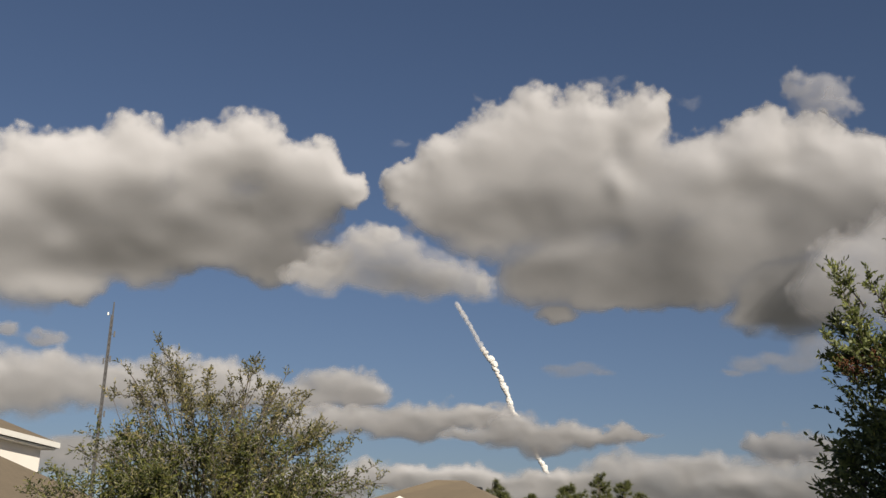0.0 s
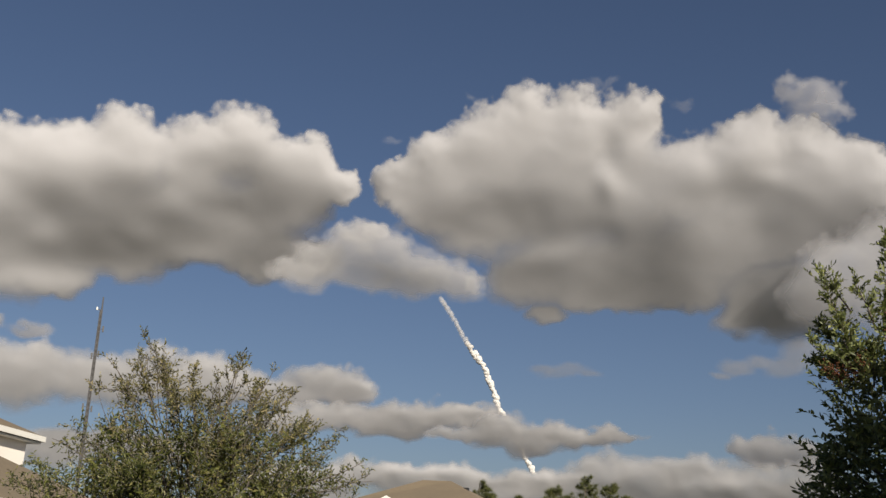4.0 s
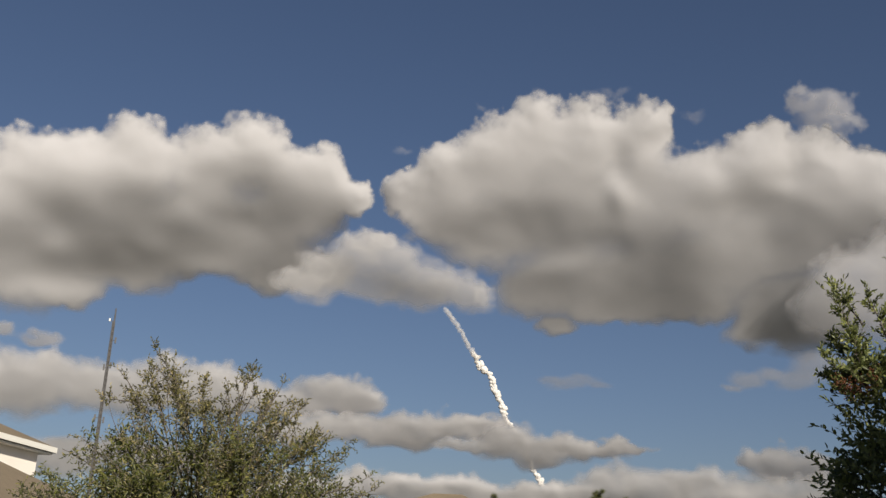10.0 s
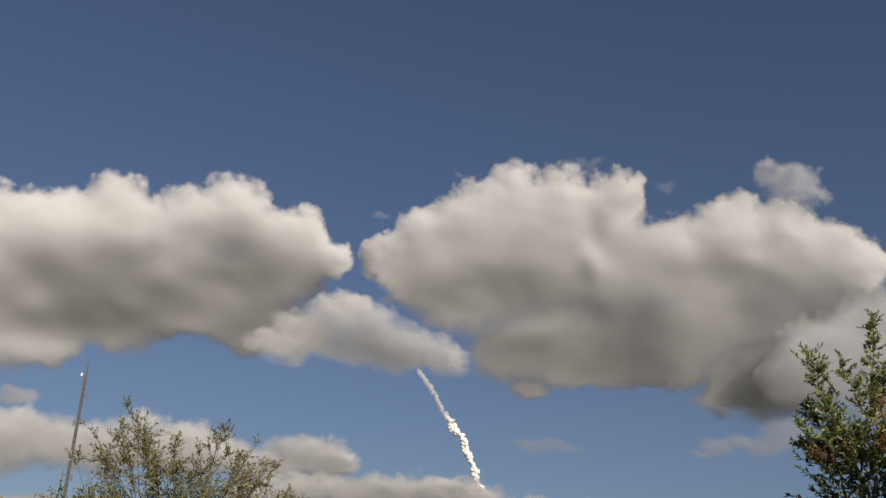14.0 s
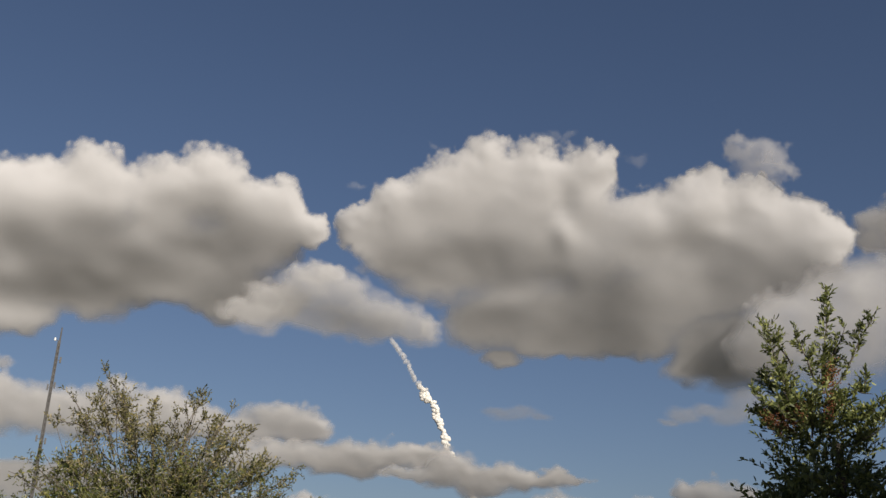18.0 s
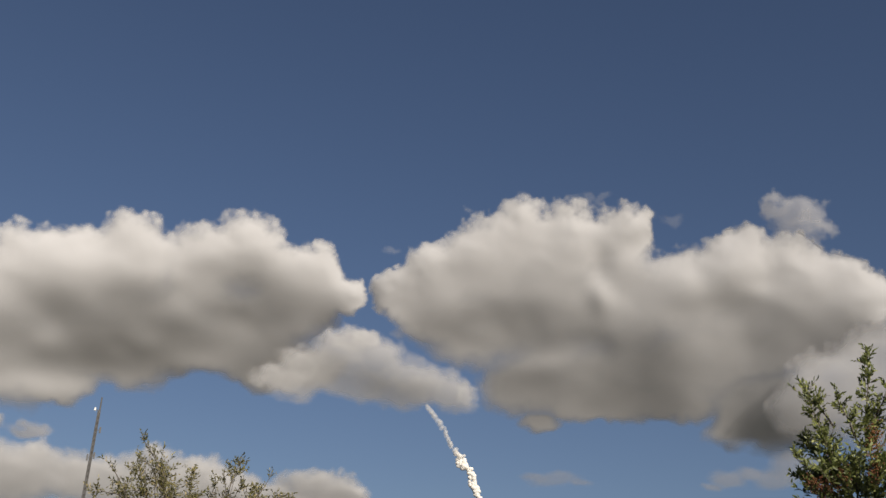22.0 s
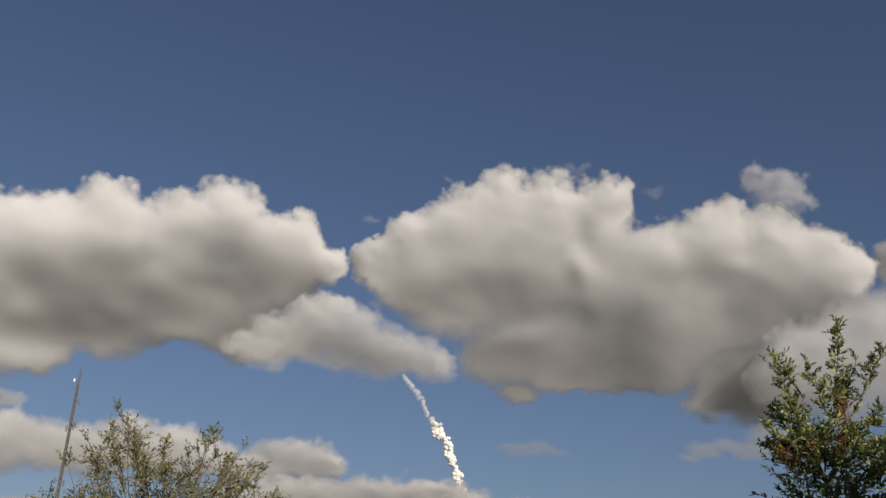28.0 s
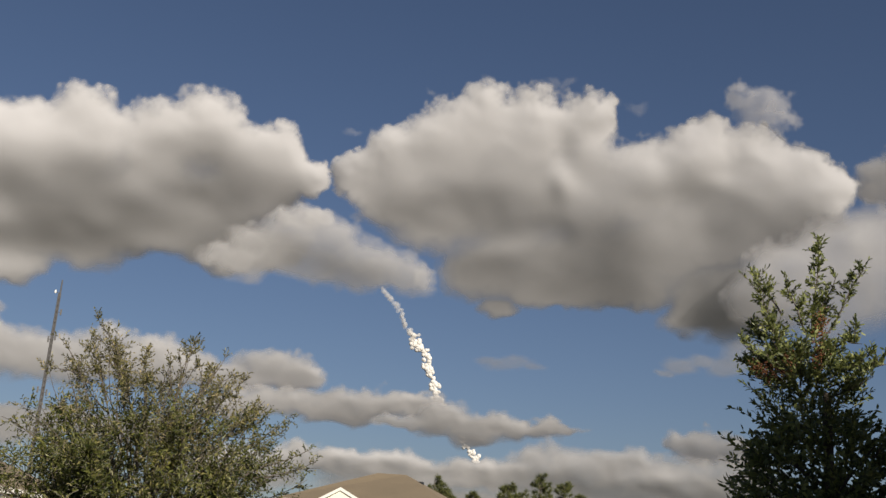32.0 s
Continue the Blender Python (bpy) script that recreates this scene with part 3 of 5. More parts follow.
tagged(part("shade_wall_back", boxed(-4, 26, -3.2, -2.8, 0, 8.8), STUCCO_PEACH), "unseen plain stuccoed wall behind the viewer, added to shade the tree", "wall", kind="structure")


# ---- houses ----
def placed(name, x, y, yaw, k=1.2):
    """A house's base; k times its drawn size, seen from eye height."""
    return empty(name, pose(x * k, y * k, 1.6 - 1.6 * k, 0, 0, yaw) @ Matrix.Diagonal((k, k, k, 1)))


def roof_faces(name, verts, faces, parent, material, label="", thick=0.12):
    """A roof of sloping planes with thickness; the shingle courses follow each slope."""
    bm = bmesh.new()
    vs = [bm.verts.new(v) for v in verts]
    for f in faces:
        bm.faces.new([vs[i] for i in f])
    bmesh.ops.recalc_face_normals(bm, faces=bm.faces[:])
    for f in bm.faces:
        if f.normal.z < 0:
            f.normal_flip()
    uv = bm.loops.layers.uv.new("UVMap")
    for f in bm.faces:
        n = f.normal
        side = Vector((-n.y, n.x, 0))
        side = side.normalized() if side.length > 1e-4 else Vector((1, 0, 0))
        up = n.cross(side)
        for l in f.loops:
            l[uv].uv = (l.vert.co.dot(side), l.vert.co.dot(up))
    r = bmesh.ops.extrude_face_region(bm, geom=bm.faces[:])
    low = [g for g in r["geom"] if isinstance(g, bmesh.types.BMVert)]
    bmesh.ops.translate(bm, verts=low, vec=(0, 0, -thick))
    bmesh.ops.recalc_face_normals(bm, faces=bm.faces[:])
    return part(name, bm, material, parent, label)


def hip_roof(parent, x0, x1, y0, y1, z, ridge, zr, material):
    (ax, ay), (bx, by) = ridge
    return roof_faces("roof", [(x0, y0, z), (x1, y0, z), (x1, y1, z), (x0, y1, z), (ax, ay, zr), (bx, by, zr)],
                      [(0, 1, 5, 4), (1, 2, 5), (2, 3, 4, 5), (3, 0, 4)], parent, material)


def fascia(parent, pts, h=0.2, t=0.05):
    """White boards along the eaves."""
    for a, b in zip(pts, pts[1:]):
        a, b = Vector(a), Vector(b)
        d = (b - a)
        bm = boxed(0, d.length, -t, 0.0, -h, 0.0)
        m = Matrix.Translation(a) @ d.to_track_quat("X", "Z").to_matrix().to_4x4()
        bm.transform(m)
        part("fascia", bm, TRIM, parent)


def window(parent, x, y, z, w, h, halves=1, face="y", sash=True, pane=GLASS):
    """A framed sash window in a wall whose outside faces -y (face y) or +x (face x)."""
    base = part("window", boxed(-w / 2, w / 2, 0.005, 0.06, 0, h), pane, parent)
    base.matrix_basis = pose(x, y, z) if face == "y" else pose(x, y, z, 0, 0, 90)
    f = 0.05 if face == "y" else 0.025
    for a, b, c, d in ((-w / 2 - f, w / 2 + f, h, h + f), (-w / 2 - f, w / 2 + f, -f - 0.04, 0), (-w / 2 - f, -w / 2, 0, h), (w / 2, w / 2 + f, 0, h)):
        part("window_frame", boxed(a, b, -0.014, 0.05, c, d), TRIM, base)
    if sash:
        part("sash_rail", boxed(-w / 2, w / 2, -0.01, 0.04, h * 0.47, h * 0.53), TRIM, base)
        part("blind", boxed(-w / 2 + 0.01, w / 2 - 0.01, 0.0, 0.004, h * 0.53, h), BLIND, base)
        for i in range(1, 2 * halves + 1):
            gx = -w / 2 + w * i / (2 * halves + 1)
            part("glazing_bar", boxed(gx - 0.006, gx + 0.006, -0.012, 0.0, h * 0.53, h), MUNTIN, base)
    for i in range(1, halves):
        gx = -w / 2 + w * i / halves
        part("mullion", boxed(gx - 0.035, gx + 0.035, -0.03, 0.05, 0, h), TRIM, base)
    return base


def shutter(parent, x, y, z, w, h):
    bm = boxed(x - w / 2, x + w / 2, y - 0.03, y, z, z + h)
    for i in range(int(h / 0.08)):
        box(bm, x - w / 2 + 0.03, x + w / 2 - 0.03, y - 0.04, y - 0.028, z + 0.04 + i * 0.08, z + 0.085 + i * 0.08)
    part("shutter", bm, STUCCO_CREAM, parent)


def stone_column(parent, x, y, w, z1):
    core = part("column", boxed(x - w / 2 + 0.02, x + w / 2 - 0.02, y + 0.01, y + w, 0, z1), STONE, parent, "column clad in tan stone")
    rnd = random.Random(int(x * 100))
    z = 0.02
    while z < z1 - 0.1:
        h = rnd.uniform(0.14, 0.24)
        s = rnd.uniform(0.35, 0.65) * w
        for a, b in ((-w / 2, -w / 2 + s - 0.01), (-w / 2 + s + 0.01, w / 2)):
            part("stone", boxed(x + a, x + b, y - 0.03 - rnd.uniform(0, 0.02), y + 0.05, z, min(z + h - 0.02, z1), 0.012), STONE, core)
        z += h


def wall_with_arch(x0, x1, z1, a0, a1, spring, rise, y0, y1):
    """A wall slab with an arched opening through it."""
    bm = bmesh.new()
    n = 10
    solid(bm, [(x0, 0), (a0, 0), (a0, z1), (x0, z1)], "y", y0, y1)
    solid(bm, [(a1, 0), (x1, 0), (x1, z1), (a1, z1)], "y", y0, y1)
    arch = [(a0 + (a1 - a0) * i / n, spring + rise * math.sin(math.pi * i / n)) for i in range(n + 1)]
    for p, q in zip(arch, arch[1:]):
        solid(bm, [p, q, (q[0], z1), (p[0], z1)], "y", y0, y1)
    return bm


def dish(parent, x, y, z, turn, r=0.3):
    bm = bmesh.new()
    n = 18
    rings = []
    for k in range(5):
        rr = r * k / 4
        rings.append([bm.verts.new((rr * math.cos(2 * math.pi * i / n), 0.12 * (k / 4) ** 2 * -1, rr * math.sin(2 * math.pi * i / n))) for i in range(n)] if k else [bm.verts.new((0, 0, 0))])
    for i in range(n):
        bm.faces.new((rings[0][0], rings[1][i], rings[1][(i + 1) % n]))
        for k in range(1, 4):
            bm.faces.new((rings[k][i], rings[k + 1][i], rings[k + 1][(i + 1) % n], rings[k][(i + 1) % n]))
    bmesh.ops.solidify(bm, geom=bm.faces[:], thickness=0.015)
    ob = part("satellite_dish", bm, DISH_WHITE, parent, "pale grey satellite dish on a bracket", smooth=True)
    ob.matrix_basis = pose(x, y, z, 20, 0, turn)
    part("dish_arm", tube(tube(bmesh.new(), (0, 0, -r * 0.8), (0, -0.42, -0.05), 0.015, 0.012), (0, -0.42, -0.08), (0, -0.44, 0.05), 0.03, 0.03), METAL_GREY, ob)
    part("bracket", tube(bmesh.new(), (0, 0.0, 0), (0.05, 0.32, -0.3), 0.025, 0.025), METAL_GREY, ob)


def garage_door(parent, x0, x1, y, z1, material, label):
    bm = bmesh.new()
    rows, cols = 4, 8
    for r in range(rows):
        box(bm, x0, x1, y, y + 0.05, z1 * r / rows + 0.006, z1 * (r + 1) / rows - 0.006)
        for c in range(cols):
            w = (x1 - x0) / cols
            box(bm, x0 + w * c + 0.05, x0 + w * (c + 1) - 0.05, y - 0.012, y, z1 * r / rows + 0.09, z1 * (r + 1) / rows - 0.09)
    return part("garage_door", bm, material, parent, label)


def house_two_storey():
    h = tagged(placed("house", 2.8, 57.5, -14), "two-storey cream stucco house with brown hip roof", "house", "houses in the street")
    bm = boxed(-9.8, -0.4, 0.4, 12.4, -0.1, 5.2)
    part("wall", bm, STUCCO_CREAM, h)
    hip_roof(h, -10.2, 0, 0, 12.8, 5.33, ((-6.0, 6.2), (-4.3, 6.6)), 7.5, SHINGLE)
    part("soffit", boxed(-10.15, -0.05, 0.05, 12.75, 5.12, 5.17), TRIM, h)
    fascia(h, [(-10.2, 0, 5.33), (-7.5, 0, 5.33)], 0.17)
    fascia(h, [(-5.0, 0, 5.33), (0, 0, 5.33), (0, 12.8, 5.33)], 0.17)
    # small front gable
    part("front_bay", solid(bmesh.new(), [(-7.35, 2.9), (-5.25, 2.9), (-5.25, 5.27), (-6.3, 5.86), (-7.35, 5.27)], "y", 0.28, 1.5), STUCCO_CREAM, h)
    part("gable_wall", solid(bmesh.new(), [(-7.35, 5.1), (-5.25, 5.1), (-5.25, 5.27), (-6.3, 5.86), (-7.35, 5.27)], "y", -0.08, 0.279), STUCCO_CREAM, h)
    roof_faces("gable_roof", [(-7.65, -0.1, 5.33), (-6.3, -0.1, 6.05), (-4.95, -0.1, 5.33), (-7.65, 0.9, 5.36), (-6.3, 2.3, 6.05), (-4.95, 0.9, 5.36)],
               [(0, 1, 4, 3), (1, 2, 5, 4)], h, SHINGLE)
    for s in (-1, 1):
        bm = solid(bmesh.new(), [(-6.3, 6.06), (-6.3, 5.88), (-6.3 + s * 1.38, 5.15), (-6.3 + s * 1.38, 5.33)], "y", -0.15, -0.1)
        part("barge_board", bm, TRIM, h)
    window(h, -8.75, 0.38, 3.76, 0.62, 1.12)
    window(h, -6.18, 0.26, 3.72, 0.66, 1.15)
    window(h, -2.68, 0.38, 3.66, 1.42, 1.02, 2)
    for x in (-9.35, -8.15):
        shutter(h, x, 0.38, 3.7, 0.32, 1.2)
    for x in (-6.78, -5.58):
        shutter(h, x, 0.275, 3.7, 0.32, 1.2)
    shutter(h, -3.68, 0.38, 3.62, 0.34, 1.1)
    shutter(h, -1.66, 0.38, 3.62, 0.34, 1.1)
    # shallow hood over the wide window, on two brackets
    part("window_hood", boxed(-4.25, -1.35, 0.0, 0.4, 4.98, 5.1), TRIM, h, "white hood on brackets over the window")
    for x in (-4.05, -1.5):
        part("hood_bracket", solid(bmesh.new(), [(0.05, 4.98), (0.38, 4.98), (0.38, 4.55), (0.28, 4.6), (0.12, 4.8)], "x", x - 0.08, x + 0.08), TRIM, h)
    # porch and garage projection
    part("porch_roof_wall", boxed(-7.2, -0.3, -0.95, 0.4, 2.45, 2.7), STUCCO_CREAM, h)
    roof_faces("porch_roof", [(-7.65, -1.5, 2.86), (0.1, -1.5, 2.86), (0.1, 0.4, 2.9), (-7.65, 0.4, 2.9), (-6.2, 0.39, 3.5), (-1.0, 0.39, 3.5)],
               [(0, 1, 5, 4), (1, 2, 5), (3, 0, 4)], h, SHINGLE_GREY)
    fascia(h, [(-7.65, 0.4, 2.86), (-7.65, -1.5, 2.86), (0.1, -1.5, 2.86), (0.1, 0.4, 2.86)], 0.16)
    part("porch_wall", wall_with_arch(-7.2, -4.85, 2.5, -6.8, -5.4, 2.2, 0.22, -0.95, -0.7), STUCCO_CREAM, h)
    bm = wall_with_arch(-4.85, -0.25, 2.5, -4.6, -0.85, 2.12, 0.001, -0.95, -0.75)
    part("garage_wall", bm, STUCCO_CREAM, h)
    garage_door(h, -4.62, -0.83, -0.5, 2.13, STUCCO_CREAM, "cream panelled garage door")
    part("front_door", boxed(-6.1, -5.5, 0.33, 0.38, 0, 2.05, 0.01), DOOR_WHITE, h, "white front door")
    bm = bmesh.new()
    for i in range(16):
        a, b = 2 * math.pi * i / 16, 2 * math.pi * (i + 1) / 16
        tube(bm, (-5.66 + 0.17 * math.cos(a), 0.29, 1.7 + 0.17 * math.sin(a)), (-5.66 + 0.17 * math.cos(b), 0.29, 1.7 + 0.17 * math.sin(b)), 0.055, 0.055, 6)
    part("wreath", bm, WREATH, h, "brown wreath on the door")
    for x, w in ((-7.03, 0.4), (-5.12, 0.46), (-0.44, 0.38)):
        stone_column(h, x, -1.0, w, 2.3)
    # arched window by the porch
    base = window(h, -8.65, 0.38, 1.05, 0.62, 1.15)
    bm = solid(bmesh.new(), [(0.31 * math.cos(math.pi * i / 10), 0.31 * math.sin(math.pi * i / 10)) for i in range(11)], "y", 0.0, 0.04)
    lun = part("lunette", bm, GLASS, base)
    lun.matrix_basis = pose(0, 0, 1.3)
    # right side: narrow windows, dishes, downpipe
    for y, z, hh in ((4.6, 4.1, 0.66), (6.2, 4.1, 0.66), (9.2, 3.5, 1.25)):
        window(h, -0.38, y, z, 0.95, hh, 1, "x", False, DARK)
    window(h, -0.38, 8.6, 0.9, 0.7, 1.2, 1, "x")
    dish(h, 0.05, 2.3, 3.4, 30, 0.27)
    dish(h, 0.05, 4.0, 2.95, 20, 0.27)
    dish(h, 0.05, 4.0, 1.95, 25, 0.24)
    for y, r, m in ((12.0, 0.05, BLACK_METAL), (12.28, 0.07, TRIM)):
        part("downpipe", tube(bmesh.new(), (-0.33, y, 0), (-0.33, y, 5.12), r, r, 8), m, h)
    part("conduit", tube(bmesh.new(), (-0.36, 7.4, 0), (-0.36, 7.4, 2.2), 0.03, 0.03, 6), BLACK_METAL, h)
    for y in (3.2, 5.4):
        part("meter_box", boxed(-0.4, -0.22, y, y + 0.28, 1.2, 1.75, 0.02), METAL_GREY, h)
    # screened lean-to frame behind
    bm = bmesh.new()
    for a, b in (((-0.3, 12.4, 5.1), (2.0, 14.5, 3.3)), ((2.0, 14.5, 3.3), (2.0, 14.5, 0)), ((-0.3, 12.6, 3.4), (2.0, 14.5, 3.3))):
        tube(bm, a, b, 0.05, 0.05, 6)
    part("lean_to_frame", bm, TRIM, h, "white frame of a screened porch")
    dish(h, 0.7, 13.2, 3.8, 25, 0.42)
    part("roof_vent", boxed(-3.9, -3.2, 6.3, 6.8, 6.85, 7.1), BLACK_METAL, h, "dark ridge vent")
    return h


def house_one_storey():
    h = tagged(placed("house", 7.0, 51.0, 2), "single-storey peach stucco house with front gable", "house", "houses in the street")
    part("wall", boxed(-1.35, 6.8, 1.9, 12.0, -0.1, 2.75), STUCCO_PEACH, h)
    part("garage_block_wall", boxed(2.15, 6.9, -0.95, 1.95, -0.1, 2.75), STUCCO_PEACH, h)
    part("entry_wall", wall_with_arch(0.5, 2.2, 3.43, 0.74, 1.92, 2.55, 0.22, 0.3, 0.6), STUCCO_PEACH, h)
    part("entry_return_wall", boxed(2.2, 3.6, 0.35, 0.6, 2.6, 3.43), STUCCO_PEACH, h)
    part("entry_side_wall", boxed(0.5, 0.7, 0.6, 2.0, -0.1, 3.43), STUCCO_PEACH, h)
    # dark sheet over the recess's back wall: the entry's shade as colour
    part("entry_shade_sheet", boxed(0.71, 2.1, 1.7, 1.85, 0, 3.0), DARK, h)
    part("front_door", boxed(0.85, 1.7, 1.6, 1.68, 0, 2.05, 0.01), DARK, h, "dark front door")
    part("door_transom", boxed(0.75, 1.9, 1.5, 1.6, 2.12, 2.22, 0.01), STUCCO_PEACH, h)
    part("transom_light", boxed(0.95, 1.75, 1.62, 1.66, 2.26, 2.5), GLASS, h)
    # arch moulding
    n = 10
    bm = bmesh.new()
    pts = [(0.7 + 1.26 * i / n, 2.55 + 0.23 * math.sin(math.pi * i / n)) for i in range(n + 1)]
    for p, q in zip(pts, pts[1:]):
        solid(bm, [p, q, (q[0], q[1] + 0.12), (p[0], p[1] + 0.12)], "y", 0.25, 0.3)
    part("arch_moulding", bm, TRIM, h)
    part("pilaster", boxed(1.92, 2.06, 0.22, 0.32, 0, 2.6), TRIM, h)
    # main hip roof, entry roof, garage gable
    hip_roof(h, -1.8, 7.3, 1.4, 12.4, 2.9, ((4.38, 6.3), (4.48, 6.5)), 5.42, SHINGLE_GREY)
    fascia(h, [(-1.8, 12.4, 2.9), (-1.8, 1.4, 2.9), (0.4, 1.4, 2.9)], 0.12)
    roof_faces("entry_roof", [(0.25, -0.1, 3.58), (3.3, -0.1, 3.58), (4.5, 6.3, 5.44), (4.36, 6.2, 5.44), (0.25, 3.0, 3.6)],
               [(0, 1, 2, 3), (0, 3, 4)], h, SHINGLE_GREY)
    fascia(h, [(0.25, 2.0, 3.58), (0.25, -0.1, 3.58), (3.3, -0.1, 3.58)], 0.115)
    part("entry_soffit", boxed(0.3, 3.2, -0.05, 2.0, 3.44, 3.47), TRIM, h)
    part("gable_wall", solid(bmesh.new(), [(2.15, 2.7), (6.9, 2.7), (4.5, 3.97)], "y", -0.95, -0.7), STUCCO_PEACH, h)
    roof_faces("gable_roof", [(1.68, -1.15, 2.72), (4.5, -1.15, 4.14), (7.33, -1.15, 2.72), (1.68, 3.2, 2.72), (4.5, 5.2, 4.14), (7.33, 3.2, 2.72)],
               [(0, 1, 4, 3), (1, 2, 5, 4)], h, SHINGLE_GREY)
    for s in (-1, 1):
        bm = solid(bmesh.new(), [(4.5, 4.15), (4.5, 4.03), (4.5 + s * 2.84, 2.6), (4.5 + s * 2.84, 2.72)], "y", -1.22, -1.15)
        part("barge_board", bm, TRIM, h)
    # garage door with an arched head moulding
    garage_door(h, 2.5, 6.35, -1.0, 2.4, STUCCO_PEACH, "peach panelled garage door")
    bm = bmesh.new()
    pts = [(2.35 + 4.15 * i / 14, 2.5 + 0.26 * math.sin(math.pi * i / 14)) for i in range(15)]
    for p, q in zip(pts, pts[1:]):
        solid(bm, [p, q, (q[0], q[1] + 0.1), (p[0], p[1] + 0.1)], "y", -0.985, -0.94)
    part("door_moulding", bm, STUCCO_CREAM, h)
    part("door_lintel", boxed(2.45, 6.4, -1.16, -1.0, 2.4, 2.47), STUCCO_PEACH, h)
    for x in (2.25, 6.68):
        lam = part("wall_lantern", boxed(x - 0.05, x + 0.05, -1.13, -1.02, 2.14, 2.38, 0.02), BLACK_METAL, h, "black carriage lantern on the wall")
        part("lantern_cap", solid(bmesh.new(), [(x - 0.075, 2.38), (x + 0.075, 2.38), (x, 2.46)], "y", -1.18, -1.0), BLACK_METAL, lam)
    window(h, -0.4, 1.88, 1.0, 1.2, 1.4, 2)
    part("roof_vent", boxed(4.9, 5.35, 6.0, 6.4, 4.55, 4.92), BLACK_METAL, h, "dark roof vent")
    return h


def house_left():
    h = tagged(placed("house", -10.04, 23.08, -8, 1.0), "pale stucco house with brown roof, upper storey set back", "house", "houses in the street")
    part("wall", boxed(-9.0, -0.52, -6.0, 7.4, -0.1, 2.9), STUCCO_PINK, h)
    roof_faces("roof", [(0, -6.4, 3.06), (0, 7.8, 3.06), (-4.4, -6.4, 4.82), (-4.4, 7.0, 4.82)], [(0, 1, 3, 2)], h, SHINGLE)
    roof_faces("roof_end", [(0, 7.8, 3.06), (-9.0, 7.8, 3.06), (-4.4, 7.0, 4.82)], [(0, 1, 2)], h, SHINGLE)
    fascia(h, [(0, -6.4, 3.06), (0, 7.8, 3.06), (-9, 7.8, 3.06)], 0.14)
    part("soffit", boxed(-8.9, -0.05, -6.3, 7.7, 2.82, 2.87), TRIM, h)
    part("upper_wall", boxed(-13.0, -4.85, 0.5, 9.95, 2.6, 5.45), STUCCO_PINK, h)
    hip_roof(h, -13.4, -4.5, 0.0, 10.4, 5.62, ((-8, 4.5), (-8, 6)), 7.2, SHINGLE)
    fascia(h, [(-4.5, 0, 5.62), (-4.5, 10.4, 5.62), (-13.4, 10.4, 5.62)], 0.17)
    part("upper_soffit", boxed(-13.3, -4.55, 0.1, 10.3, 5.38, 5.43), TRIM, h)
    window(h, -0.50, 4.65, 2.2, 1.1, 0.32, 2, "x", sash=False)
    return h


house_two_storey()
house_one_storey()
house_left()

# ---- street lamp, car, mast ----
lamp = tagged(empty("street_lamp", pose(1.4, 55.2, 0)), "dark street lamp with a pale acorn globe", "street lamp")
part("pole", tube(tube(bmesh.new(), (0, 0, 0), (0, 0, 0.5), 0.12, 0.08, 10), (0, 0, 0.5), (0, 0, 3.15), 0.06, 0.05, 10), METAL_GREY, lamp)
part("collar", tube(bmesh.new(), (0, 0, 3.05), (0, 0, 3.28), 0.06, 0.13, 10), BLACK_METAL, lamp)
bm = bmesh.new()
bmesh.ops.create_uvsphere(bm, u_segments=16, v_segments=10, radius=1)
for v in bm.verts:
    w = 0.19 * (1 - 0.35 * max(0, -v.co.z))
    v.co = Vector((v.co.x * w, v.co.y * w, 3.5 + 0.26 * v.co.z))
part("globe", bm, GLOBE, lamp, "pale acorn globe", smooth=True)
part("finial", tube(bmesh.new(), (0, 0, 3.74), (0, 0, 3.88), 0.05, 0.01, 8), BLACK_METAL, lamp)

car = tagged(empty("car", pose(0.42, 60.0, 0.0, 0, 0, 5)), "dark parked car on the driveway", "car")
bm = solid(bmesh.new(), [(-2.2, 0.35), (2.2, 0.35), (2.25, 0.75), (1.9, 0.95), (-2.1, 0.95), (-2.25, 0.7)], "x", -0.88, 0.88)
bmesh.ops.bevel(bm, geom=bm.edges[:], offset=0.06, segments=2, affect="EDGES")
part("body", bm, CAR_DARK, car, smooth=True)
bm = bmesh.new()
vs = [bm.verts.new(p) for p in [(-0.8, -1.7, 0.93), (0.8, -1.7, 0.93), (0.8, 1.0, 0.93), (-0.8, 1.0, 0.93), (-0.6, -1.1, 1.33), (0.6, -1.1, 1.33), (0.6, 0.3, 1.33), (-0.6, 0.3, 1.33)]]
for f in ((0, 1, 5, 4), (1, 2, 6, 5), (2, 3, 7, 6), (3, 0, 4, 7), (4, 5, 6, 7), (3, 2, 1, 0)):
    bm.faces.new([vs[i] for i in f])
bmesh.ops.bevel(bm, geom=bm.edges[:], offset=0.09, segments=3, affect="EDGES")
part("cabin", bm, CAR_DARK, car, smooth=True)
part("rear_window", solid(bmesh.new(), [(-0.62, 0), (0.62, 0), (0.5, 0.42), (-0.5, 0.42)], "y", 0, 0.01), GLASS, car).matrix_basis = pose(0, -1.66, 0.96, -50, 0, 0)
for x in (-0.8, 0.8):
    for y in (-1.35, 1.35):
        wh = part("wheel", tube(bmesh.new(), (x - 0.1, y, 0.33), (x + 0.1, y, 0.33), 0.33, 0.33, 20), BLACK_METAL, car)
        part("rim", tube(bmesh.new(), (x - 0.105, y, 0.33), (x + 0.105, y, 0.33), 0.2, 0.2, 12), METAL_GREY, wh)
